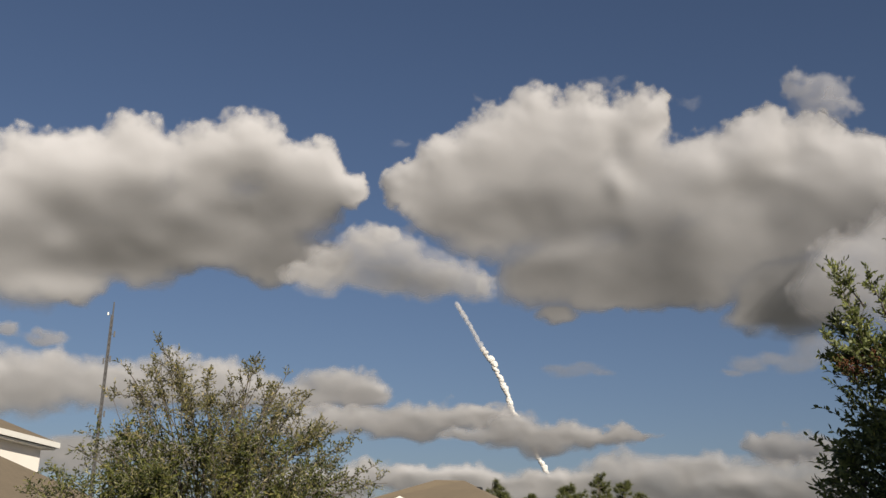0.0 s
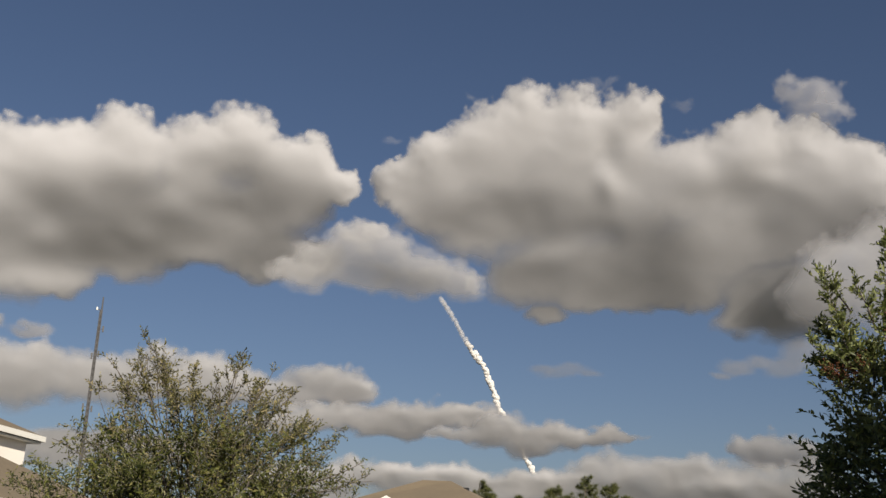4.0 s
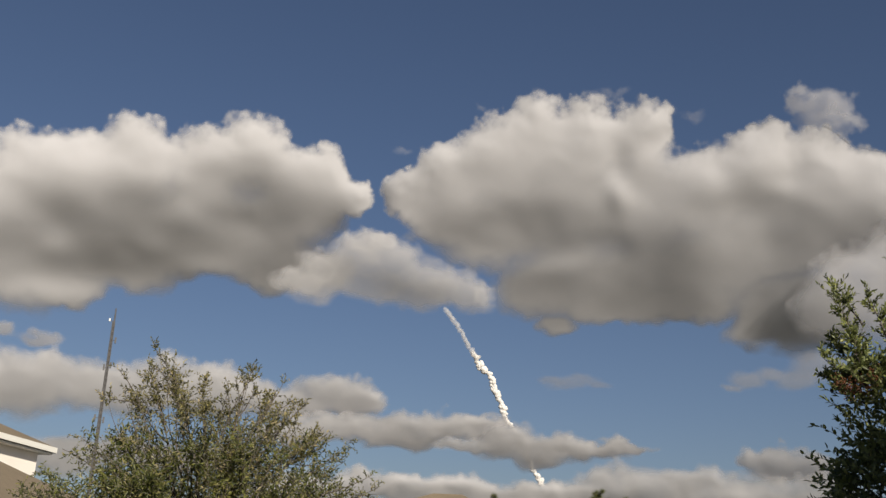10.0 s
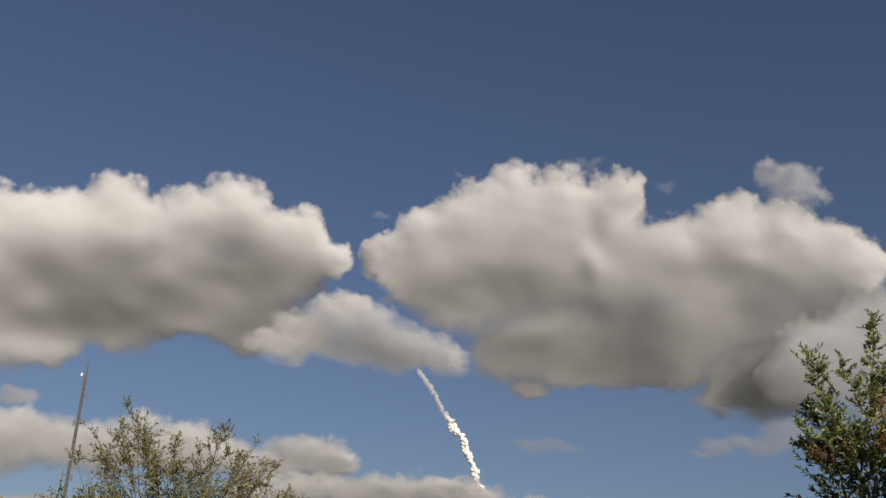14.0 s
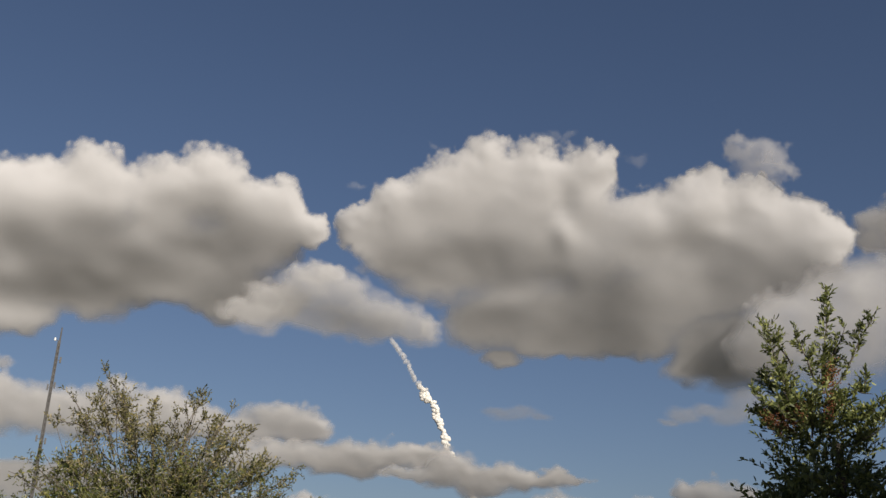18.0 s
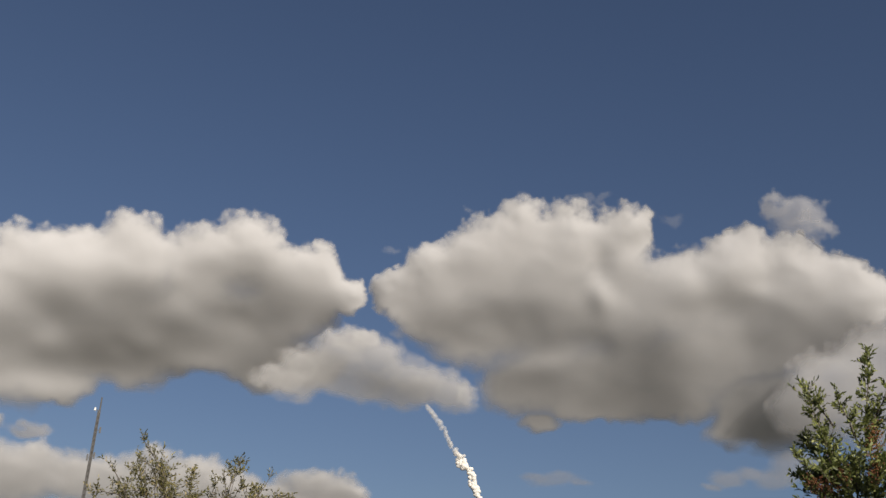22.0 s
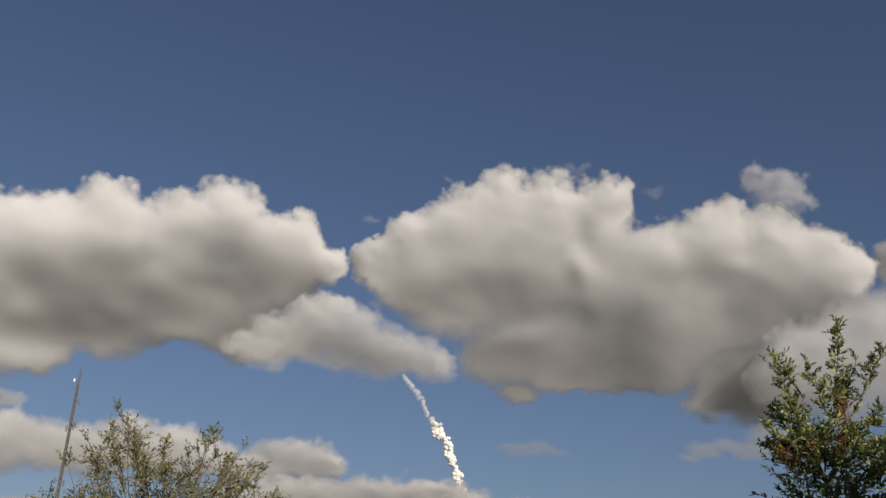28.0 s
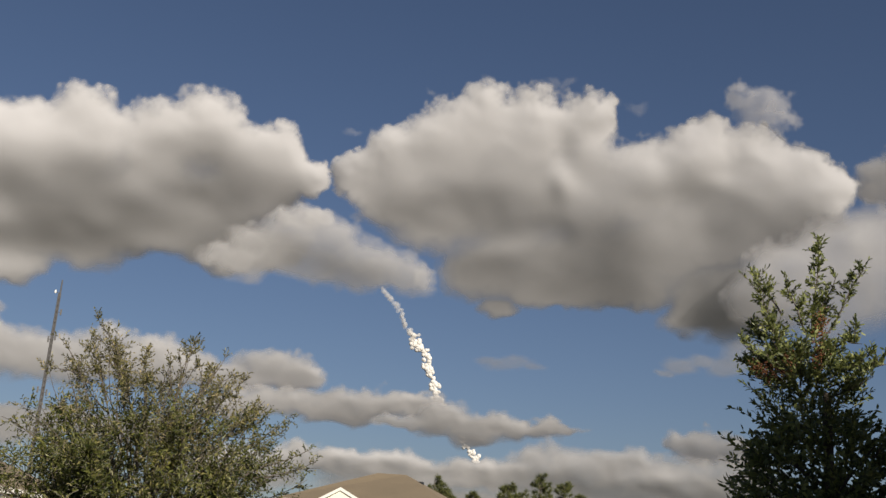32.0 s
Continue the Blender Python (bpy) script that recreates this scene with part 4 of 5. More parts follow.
tagged(part("driveway", boxed(-3.0, 2.6, 44.1, 67.0, -0.1, 0.04), CONCRETE), "pale concrete driveway before the garage", "driveway", kind="structure")
tagged(part("driveway", boxed(11.0, 15.6, 44.1, 60.2, -0.1, 0.04), CONCRETE), "pale concrete driveway before the garage", "driveway", kind="structure")


def radio_mast():
    far, az, top = 170.0, radians(-19.1), 42.9
    m = tagged(empty("radio_mast", pose(far * math.sin(az), far * math.cos(az), 0, 0, 0, 20)), "tall slim grey lattice radio mast with antennas", "radio mast")

    def leg_at(i, z):
        r = 0.29 - 0.09 * z / top
        return (r * math.cos(2 * math.pi * i / 3), r * math.sin(2 * math.pi * i / 3), z)
    for i in range(3):
        part("leg", tube(bmesh.new(), leg_at(i, 0), leg_at(i, top - 2.2), 0.12, 0.09, 6), STEEL, m)
    n = 44
    for k in range(n):
        z0, z1, z2 = ((top - 2.3) * (k + q) / n for q in (0, 0.5, 1))
        bm = bmesh.new()
        for i in range(3):
            j = (i + 1) % 3
            tube(bm, leg_at(i, z0), leg_at(j, z1), 0.065, 0.065, 4)
            tube(bm, leg_at(j, z1), leg_at(i, z2), 0.065, 0.065, 4)
            tube(bm, leg_at(i, z0), leg_at(j, z0), 0.065, 0.065, 4)
        part("bracing", bm, STEEL, m)
    part("feed_line", tube(bmesh.new(), (0, 0, 0), (0, 0, top - 2.4), 0.15, 0.12, 8), STEEL, m, "black feed cables up the middle")
    part("whip_antenna", tube(bmesh.new(), (0.12, 0, top - 2.6), (0.12, 0, top), 0.13, 0.10, 6), STEEL, m)
    arm = part("side_arm", tube(bmesh.new(), (0, 0, top - 2.2), (-0.6, 0, top - 2.0), 0.05, 0.05, 6), STEEL, m)
    part("beacon", tube(bmesh.new(), (-0.6, 0, top - 2.2), (-0.6, 0, top - 1.75), 0.15, 0.12, 10), TRIM, arm, "white beacon lamp housing")
    for z, s, w in ((top - 5.2, 1, 0.7), (top - 9.2, 1, 0.5), (top - 9.6, -1, 0.45), (top - 17.5, -1, 0.7), (top - 17.8, 1, 0.6), (top - 24, 1, 0.5), (top - 24.2, -1, 0.6)):
        arm = part("side_arm", tube(bmesh.new(), (0, 0, z), (s * w, 0, z), 0.05, 0.05, 6), STEEL, m)
        part("antenna_panel", boxed(s * w - 0.13, s * w + 0.13, -0.14, 0.14, z - 0.45, z + 0.5, 0.03), STEEL, arm)


radio_mast()


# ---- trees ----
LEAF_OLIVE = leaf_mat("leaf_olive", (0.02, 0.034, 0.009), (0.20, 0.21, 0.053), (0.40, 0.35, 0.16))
# paler, yellower tones for the olive tree's upper crown
LEAF_OLIVE_PALE = leaf_mat("leaf_olive_pale", (0.045, 0.05, 0.016), (0.29, 0.262, 0.10), (0.50, 0.41, 0.23))
LEAF_HOLLY = leaf_mat("leaf_holly", (0.055, 0.074, 0.022), (0.25, 0.28, 0.09), (0.34, 0.35, 0.125), 0.38)
LEAF_PINE = leaf_mat("leaf_pine", (0.026, 0.036, 0.013), (0.125, 0.132, 0.04), None, 0.22)
LEAF_OAK = leaf_mat("leaf_oak", (0.03, 0.04, 0.014), (0.085, 0.09, 0.03), None, 0.25)
LEAF_BUSH = leaf_mat("leaf_bush", (0.04, 0.052, 0.018), (0.095, 0.105, 0.034), None, 0.25)
BERRY = plain("berries", (0.15, 0.048, 0.012), 0.6, vary=0.3, bump=0)


class Leaves:
    """Gathers many small bent leaves into one mesh."""
    def __init__(self):
        self.v, self.f = [], []

    def add(self, p, along, normal, length, width, bend=0.15):
        along = along.normalized()
        side = along.cross(normal)
        side = side.normalized() if side.length > 1e-5 else Vector((1, 0, 0))
        up = side.cross(along)
        k = len(self.v)
        mid = p + along * length * 0.5 + up * bend * length
        self.v += [tuple(p), tuple(mid + side * width / 2), tuple(p + along * length), tuple(mid - side * width / 2)]
        self.f += [(k, k + 1, k + 2), (k, k + 2, k + 3)]

    def oval(self, p, along, normal, length, width, bend=0.1):
        along = along.normalized()
        side = along.cross(normal)
        side = side.normalized() if side.length > 1e-5 else Vector((1, 0, 0))
        up = side.cross(along)
        k = len(self.v)
        for t, w, h in ((0, 0, 0), (0.3, 0.46, 0.8), (0.7, 0.4, 0.8), (1, 0, 0), (0.7, -0.4, 0.8), (0.3, -0.46, 0.8)):
            self.v.append(tuple(p + along * length * t + side * width * w + up * bend * length * h))
        self.f += [(k, k + 1, k + 5), (k + 1, k + 2, k + 4, k + 5), (k + 2, k + 3, k + 4)]

    def blade(self, p, along, side, length, width):
        k = len(self.v)
        self.v += [tuple(p - side * width / 2), tuple(p + side * width / 2), tuple(p + along * length)]
        self.f += [(k, k + 1, k + 2)]


def rvec(rnd):
    while True:
        v = Vector((rnd.uniform(-1, 1), rnd.uniform(-1, 1), rnd.uniform(-1, 1)))
        if 0.05 < v.length < 1:
            return v.normalized()


class Stems:
    def __init__(self):
        self.v, self.f = [], []

    def line(self, pts, r0, r1, sides=4):
        n = len(pts)
        k = len(self.v)
        for i, p in enumerate(pts):
            d = (pts[min(i + 1, n - 1)] - pts[max(i - 1, 0)]).normalized()
            a = d.orthogonal().normalized()
            b = d.cross(a)
            r = r0 + (r1 - r0) * i / (n - 1)
            for s in range(sides):
                t = 2 * math.pi * s / sides
                self.v.append(tuple(p + (a * math.cos(t) + b * math.sin(t)) * r))
        for i in range(n - 1):
            for s in range(sides):
                self.f.append((k + i * sides + s, k + i * sides + (s + 1) % sides, k + (i + 1) * sides + (s + 1) % sides, k + (i + 1) * sides + s))


def bent(a, b, rnd, wob, n=6):
    pts = []
    off1, off2 = rvec(rnd) * wob, rvec(rnd) * wob
    for i in range(n + 1):
        t = i / n
        pts.append(a.lerp(b, t) + off1 * math.sin(math.pi * t) + off2 * math.sin(2 * math.pi * t) * 0.5)
    return pts


def twig(leaves, stems, p, d, length, rnd, n, leaf, width, droop=0.0, spread=0.8, oval=False):
    pts = [p]
    q, dd = p.copy(), d.normalized()
    for i in range(5):
        dd = (dd + rvec(rnd) * 0.22 + Vector((0, 0, -droop))).normalized()
        q = q + dd * length / 5
        pts.append(q.copy())
    stems.line(pts, 0.0022 + length * 0.003, 0.0012, 3)
    for i in range(n):
        t = (i + rnd.random()) / n * 5
        k = min(4, int(t))
        pos = pts[k].lerp(pts[k + 1], t - k)
        al = (pts[k + 1] - pts[k]).normalized()
        out = (al * 0.7 + rvec(rnd) * spread).normalized()
        (leaves.oval if oval else leaves.add)(pos, out, rvec(rnd) + d.normalized() * 0.6 + Vector((0, -0.2, 0.1)), leaf * rnd.uniform(0.65, 1.2), width * rnd.uniform(0.75, 1.2))


def olive_tree():
    """Broad fine-leaved tree: a loose dome of arching boughs with willowy ends."""
    rnd = random.Random(5)
    far, az = 13.2, radians(-13.4)
    x0, y0 = far * math.sin(az), far * math.cos(az)
    tree = tagged(empty("tree", pose(x0, y0, 0, 0, 0, 13.4)), "broad small-leaved olive-green tree with willowy outer twigs", "tree")
    trunk, twigs, lv, high = Stems(), Stems(), Leaves(), Leaves()
    trunk.line(bent(Vector((0, 0, -0.05)), Vector((0.05, 0, 1.1)), rnd, 0.05), 0.11, 0.08, 9)
    heights, widths = (0.5, 1.2, 1.7, 2.3, 2.75, 3.1, 3.5, 3.85, 4.15), (0.9, 1.4, 1.62, 1.75, 1.88, 1.88, 1.66, 1.28, 0.75)

    def bough(start, end, r, leafy, spray, first, n=8, wob=0.12, leaf=0.062, leaf_n=11, clumps=False):
        pts = bent(start, end, rnd, wob, n)
        limb = Stems()
        limb.line(pts, r, 0.003, 5)
        raw("limb", limb.v, limb.f, BARK, tree, smooth=True)
        along = (end - start).normalized()
        for i in range(leafy):
            t = first + (1 - first) * rnd.random() ** 0.8
            k = min(n - 1, int(t * n))
            q = pts[k].lerp(pts[k + 1], t * n - k)
            if clumps and noise.noise(q * 2.3 + Vector((3, 8, 1))) < (-0.2 if q.z < 2.8 else -0.06 if q.z < 3.3 else 0.03):
                continue
            d = (along * rnd.uniform(0.3, 1.0) + rvec(rnd) * 0.8 + Vector((0, 0, 0.2))).normalized()
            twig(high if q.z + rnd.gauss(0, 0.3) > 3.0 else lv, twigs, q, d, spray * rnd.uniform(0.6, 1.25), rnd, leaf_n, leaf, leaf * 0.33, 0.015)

    for i in range(165):
        z = 0.9 + 3.2 * (i + rnd.random()) / 165
        a = rnd.uniform(0, 2 * math.pi)
        w = float(np.interp(z, heights, widths)) * (0.86 + 0.42 * noise.noise(Vector((math.cos(a) * 1.7, math.sin(a) * 1.7, z * 1.6 + 4)))) * rnd.uniform(0.85, 1.05)
        w *= 0.9 if z > 2.4 or math.cos(a) > 0 else 0.64
        end = Vector((math.cos(a) * w - 0.1, math.sin(a) * w, z))
        t = rnd.uniform(0.1, 0.35)
        start = Vector((end.x * t, end.y * t, max(0.7, 0.75 + (z - 0.9) * rnd.uniform(0.35, 0.6))))
        bough(start, end, 0.007 + 0.006 * rnd.random(), int((25 + 13 * w) * (1.5 if z < 2.7 else 1.15)), 0.25, 0.3, leaf=0.064 if z < 2.7 else 0.056, leaf_n=10, clumps=True)
    # inner foliage, thicker low down
    for i in range(2300):
        z = 0.7 + 2.5 * rnd.random() ** 1.2
        w = float(np.interp(z, heights, widths)) * rnd.random() ** 0.5 * 0.8
        a = rnd.uniform(0, 2 * math.pi)
        p = Vector((math.cos(a) * w - 0.1, math.sin(a) * w, z))
        if noise.noise(p * 2.0 + Vector((9, 4, 2))) < (-0.2 if z < 2.3 else -0.05):
            continue
        twig(lv, twigs, p, rvec(rnd) + Vector((0, 0, 0.4)), rnd.uniform(0.2, 0.36), rnd, 14, 0.07, 0.023, 0.01)
    for i in range(420):
        p = Vector((rnd.uniform(0.7, 1.55), rnd.gauss(0, 0.45), rnd.uniform(0.7, 2.2)))
        twig(lv, twigs, p, rvec(rnd) + Vector((0.5, 0, 0.3)), rnd.uniform(0.2, 0.34), rnd, 14, 0.07, 0.023, 0.01)
    for i in range(170):
        p = Vector((rnd.uniform(-1.75, -0.7), rnd.gauss(0, 0.45), rnd.uniform(2.1, 2.75)))
        twig(lv, twigs, p, rvec(rnd) + Vector((-0.5, 0, 0.3)), rnd.uniform(0.2, 0.34), rnd, 12, 0.064, 0.02, 0.01)
    # willowy ends standing out of the crown: sideways, depth, height
    for x, y, z, n in ((-0.78, 0.1, 4.5, 16), (-1.12, -0.2, 4.12, 12), (0.47, 0.0, 4.32, 15), (0.88, 0.3, 4.26, 10), (-0.12, -0.3, 4.12, 22), (1.15, -0.2, 3.92, 12), (1.42, 0.3, 3.7, 10),
                       (1.75, 0.1, 3.52, 12), (2.02, -0.2, 3.1, 14), (2.05, 0.2, 2.75, 14), (-1.48, 0.1, 3.34, 12), (-1.9, 0.0, 2.9, 16), (-1.86, -0.3, 2.62, 14), (0.2, 0.4, 4.1, 18), (-0.45, 0.4, 4.15, 18),
                       (1.66, 0.0, 1.6, 26), (1.76, 0.2, 2.1, 24), (1.58, -0.3, 1.3, 26), (1.72, -0.1, 2.45, 22), (1.5, 0.3, 1.9, 24), (1.62, -0.4, 1.85, 24)):
        end = Vector((x - 0.06, y, z - 0.1))
        start = Vector((x * 0.45, y, z - 1.15 + 0.2 * abs(x)))
        bough(start, end, 0.011, n + 6, 0.15, 0.25, 10, 0.07, 0.05, 8)
        for j in range(2):
            off = Vector((rnd.uniform(-0.22, 0.22), rnd.uniform(-0.2, 0.2), rnd.uniform(-0.4, -0.15)))
            bough(start.lerp(end, 0.35), end + off, 0.007, n // 2 + 4, 0.15, 0.25, 7, 0.06, 0.05, 8)
    raw("trunk", trunk.v, trunk.f, BARK_PALE, tree, smooth=True)
    tagged(raw("branchwork", twigs.v, twigs.f, TWIG, tree), kind="stuff")
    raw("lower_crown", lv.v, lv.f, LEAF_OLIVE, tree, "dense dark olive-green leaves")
    raw("upper_crown", high.v, high.f, LEAF_OLIVE_PALE, tree, "thin yellowish-olive upper leaves")


def holly_tree():
    """Upright broad-leaved holly with open leaders, a waist and a dense dark skirt."""
    rnd = random.Random(11)
    far, az = 8.0, radians(22.4)
    x0, y0 = far * math.sin(az), far * math.cos(az)
    tree = tagged(empty("holly_tree", pose(x0, y0, 0, 0, 0, -22.4)), "upright green holly tree with orange-red berries", "tree")
    trunk, twigs, lv, low = Stems(), Stems(), Leaves(), Leaves()
    trunk.line([Vector((0, 0, -0.05)), Vector((0.02, 0, 1.0)), Vector((0, 0, 2.0)), Vector((0.02, 0, 3.0))], 0.075, 0.03, 9)
    # leaders: foot and head as sideways, depth, height; side sprays; reach of the sprays
    leaders = [((-0.22, 0, 3.17), (-0.46, 0, 3.92), 70, 0.12), ((-0.27, 0, 3.60), (-0.48, 0.05, 3.99), 14, 0.06), ((-0.11, 0, 3.45), (-0.23, -0.05, 3.86), 34, 0.085), ((-0.06, 0, 3.38), (0.02, 0, 4.22), 60, 0.08),
               ((-0.02, 0, 3.59), (0.13, 0.08, 3.95), 9, 0.05), ((-0.01, 0, 3.38), (0.32, -0.05, 3.96), 36, 0.075), ((-0.05, 0, 3.38), (0.05, 0.08, 3.78), 50, 0.1), ((0.00, 0, 3.29), (0.26, 0.05, 3.54), 26, 0.075),
               ((0.12, 0, 3.44), (0.28, -0.05, 3.40), 10, 0.05), ((-0.24, 0, 3.13), (-0.57, -0.08, 3.43), 40, 0.085), ((-0.27, 0, 3.17), (-0.56, 0.08, 3.30), 24, 0.08), ((-0.25, 0, 3.21), (-0.49, 0.1, 3.57), 30, 0.085)]
    leaders += [((-0.27, 0, 3.17), (-0.56, 0.08, 3.30), 24, 0.08), ((-0.25, 0, 3.21), (-0.49, 0.1, 3.57), 30, 0.085), ((-0.20, 0, 3.09), (-0.33, -0.1, 3.52), 64, 0.1), ((-0.16, 0, 3.04), (-0.16, -0.05, 3.38), 54, 0.1),
                ((-0.06, 0, 3.04), (0.00, -0.1, 3.34), 54, 0.1), ((-0.00, 0, 3.08), (0.33, 0, 3.33), 40, 0.095), ((0.03, 0, 3.04), (0.50, 0.1, 3.29), 40, 0.11), ((0.03, 0, 2.96), (0.34, -0.1, 3.15), 30, 0.1),
                ((-0.26, 0, 3.04), (-0.52, -0.05, 3.16), 22, 0.09)]
    for foot, head, n, reach in leaders:
        pts = bent(Vector(foot), Vector(head) - Vector((0, 0, 0.05)), rnd, 0.03, 10)
        limb = Stems()
        limb.line(pts, 0.008, 0.002, 5)
        raw("limb", limb.v, limb.f, BARK, tree, smooth=True)
        for i in range(n):
            t = rnd.random() ** 0.8
            k = min(9, int(t * 10))
            p = pts[k].lerp(pts[k + 1], rnd.random())
            a = rnd.uniform(0, 2 * math.pi)
            d = Vector((math.cos(a), math.sin(a), rnd.uniform(0.5, 1.4))) if t < 0.93 else Vector((rnd.uniform(-0.3, 0.3), rnd.uniform(-0.3, 0.3), 1))
            twig(lv, twigs, p, d, reach * rnd.uniform(0.7, 1.4), rnd, 8, 0.042, 0.015, 0, 0.55, True)
    # leafy column under the leaders, narrowing to the waist
    for i in range(270):
        z = rnd.uniform(2.7, 3.25)
        a, s = rnd.uniform(0, 2 * math.pi), rnd.random() ** 0.6
        r = 0.27 + 0.1 * math.sin((z - 2.7) * 4.0)
        p = Vector((math.cos(a) * r * s - 0.1, math.sin(a) * r * s, z))
        twig(lv, twigs, p, Vector((math.cos(a), math.sin(a), 0.9)), rnd.uniform(0.1, 0.2), rnd, 12, 0.05, 0.018, 0, 0.65, True)
    # skirt
    for i in range(2500):
        z = 0.1 + 2.62 * rnd.random() ** 0.85
        a = rnd.uniform(0, 2 * math.pi)
        s = rnd.random() ** 0.5
        edge = 1 + 0.45 * noise.noise(Vector((math.cos(a) * 1.6, math.sin(a) * 1.6, z * 3.1)))
        r = 0.64 * edge * (1 - 0.35 * max(0, (z - 2.45) / 0.27) ** 2)
        p = Vector((math.cos(a) * r * s + 0.08, math.sin(a) * r * s, z))
        d = Vector((math.cos(a), math.sin(a), rnd.uniform(0.0, 0.9)))
        twig(low, twigs, p, d, rnd.uniform(0.1, 0.24), rnd, 13, 0.054, 0.023, 0, 0.75, True)
    for i in range(46):
        z = 1.0 + 1.75 * i / 46
        a = rnd.uniform(0, 2 * math.pi) if i % 3 else math.pi + rnd.uniform(-0.5, 0.5)
        limb = Stems()
        limb.line(bent(Vector((0, 0, z - 0.4)), Vector((math.cos(a) * 0.55, math.sin(a) * 0.55, z)), rnd, 0.05), 0.016, 0.005, 5)
        raw("limb", limb.v, limb.f, BARK, tree, smooth=True)
        p = Vector((math.cos(a) * 0.5 + 0.08, math.sin(a) * 0.5, z))
        twig(low, twigs, p, Vector((math.cos(a), math.sin(a), 0.35)), rnd.uniform(0.26, 0.4), rnd, 15, 0.056, 0.023, 0, 0.7, True)
    raw("trunk", trunk.v, trunk.f, BARK, tree, smooth=True)
    tagged(raw("branchwork", twigs.v, twigs.f, BARK, tree), kind="stuff")
    raw("upper_crown", lv.v, lv.f, LEAF_HOLLY, tree)
    raw("lower_crown", low.v, low.f, LEAF_HOLLY, tree)
    # berries in loose clusters
    tmpl = bmesh.new()
    bmesh.ops.create_icosphere(tmpl, subdivisions=1, radius=1)
    iv = [v.co.copy() for v in tmpl.verts]
    itf = [tuple(v.index for v in f.verts) for f in tmpl.faces]
    tmpl.free()
    spots = [(-0.34, -0.3, 3.11), (-0.44, -0.3, 3.13), (-0.39, -0.3, 3.08), (-0.23, -0.3, 3.18), (-0.26, -0.3, 3.09), (-0.01, -0.3, 3.38), (0.01, -0.3, 3.46), (-0.03, -0.3, 3.19), (-0.01, -0.3, 3.27)]
    for sx, sy, sz in spots:
        bv, bf = [], []
        for j in range(64):
            p = Vector((sx, sy, sz)) + Vector((rnd.gauss(0, 0.026), rnd.gauss(0, 0.04), rnd.gauss(0, 0.034)))
            k = len(bv)
            bv += [tuple(p + c * 0.0055) for c in iv]
            bf += [tuple(i + k for i in f) for f in itf]
        tagged(raw("berry_spray", bv, bf, BERRY, tree, "cluster of orange-red berries", smooth=True), kind="stuff")


def pine(x, y, height, wide, seed, first=0.25):
    rnd = random.Random(seed)
    tree = tagged(empty("pine_tree", pose(x, y, 0)), "tall dark green pine behind the houses", "tree", "pines behind the houses")
    trunk, lv = Stems(), Leaves()
    trunk.line(bent(Vector((0, 0, -0.1)), Vector((rnd.uniform(-0.3, 0.3), 0, height * 0.97)), rnd, 0.15), 0.18, 0.04, 7)
    limbs = Stems()
    for i in range(int(66 * (1 - first) * height / 9)):
        t = first + (1 - first) * rnd.random()
        z = height * (0.03 + 0.94 * t)
        r = wide * (0.12 + 0.88 * (1 - t) ** 0.55 * min(1, 2.5 * (t - first) + 0.55)) * rnd.uniform(0.5, 1.05)
        a = rnd.uniform(0, 2 * math.pi)
        e = Vector((math.cos(a) * r, math.sin(a) * r, z + r * 0.3))
        pts = bent(Vector((0, 0, z - r * 0.1)), e, rnd, 0.1, 4)
        limbs.line(pts, 0.04, 0.015, 4)
        for q in pts[2:]:
            for j in range(2 if q is pts[4] else 1):
                cpt = q + rvec(rnd) * 0.22
                for n in range(52):
                    d = rvec(rnd)
                    d.z += 0.6
                    d.normalize()
                    lv.blade(cpt, d, d.orthogonal().normalized(), rnd.uniform(0.3, 0.62), 0.042)
    raw("trunk", trunk.v, trunk.f, BARK, tree, smooth=True)
    raw("branchwork", limbs.v, limbs.f, BARK, tree)
    raw("crown", lv.v, lv.f, LEAF_PINE, tree)


def oak(x, y, height, wide, seed, label="rounded dark green tree in the distance"):
    rnd = random.Random(seed)
    tree = tagged(empty("tree", pose(x, y, 0)), label, "tree", "distant trees")
    trunk, limbs, lv = Stems(), Stems(), Leaves()
    trunk.line(bent(Vector((0, 0, -0.1)), Vector((0, 0, height * 0.5)), rnd, 0.1), 0.2, 0.12, 7)
    for i in range(46):
        d = rvec(rnd)
        d.z = abs(d.z) * 1.1 - 0.3
        e = Vector((d.x * wide, d.y * wide, height * 0.42 + d.z * height * 0.55)) * rnd.uniform(0.85, 1.0)
        limbs.line(bent(Vector((0, 0, height * 0.4)), e, rnd, 0.2, 4), 0.06, 0.02, 4)
        r = rnd.uniform(0.55, 0.95)
        for j in range(420):
            p = e + rvec(rnd) * r * rnd.random() ** 0.4
            lv.add(p, rvec(rnd), rvec(rnd), rnd.uniform(0.14, 0.26), 0.11)
    raw("trunk", trunk.v, trunk.f, BARK, tree, smooth=True)
    raw("branchwork", limbs.v, limbs.f, BARK, tree)
    raw("crown", lv.v, lv.f, LEAF_OAK, tree)


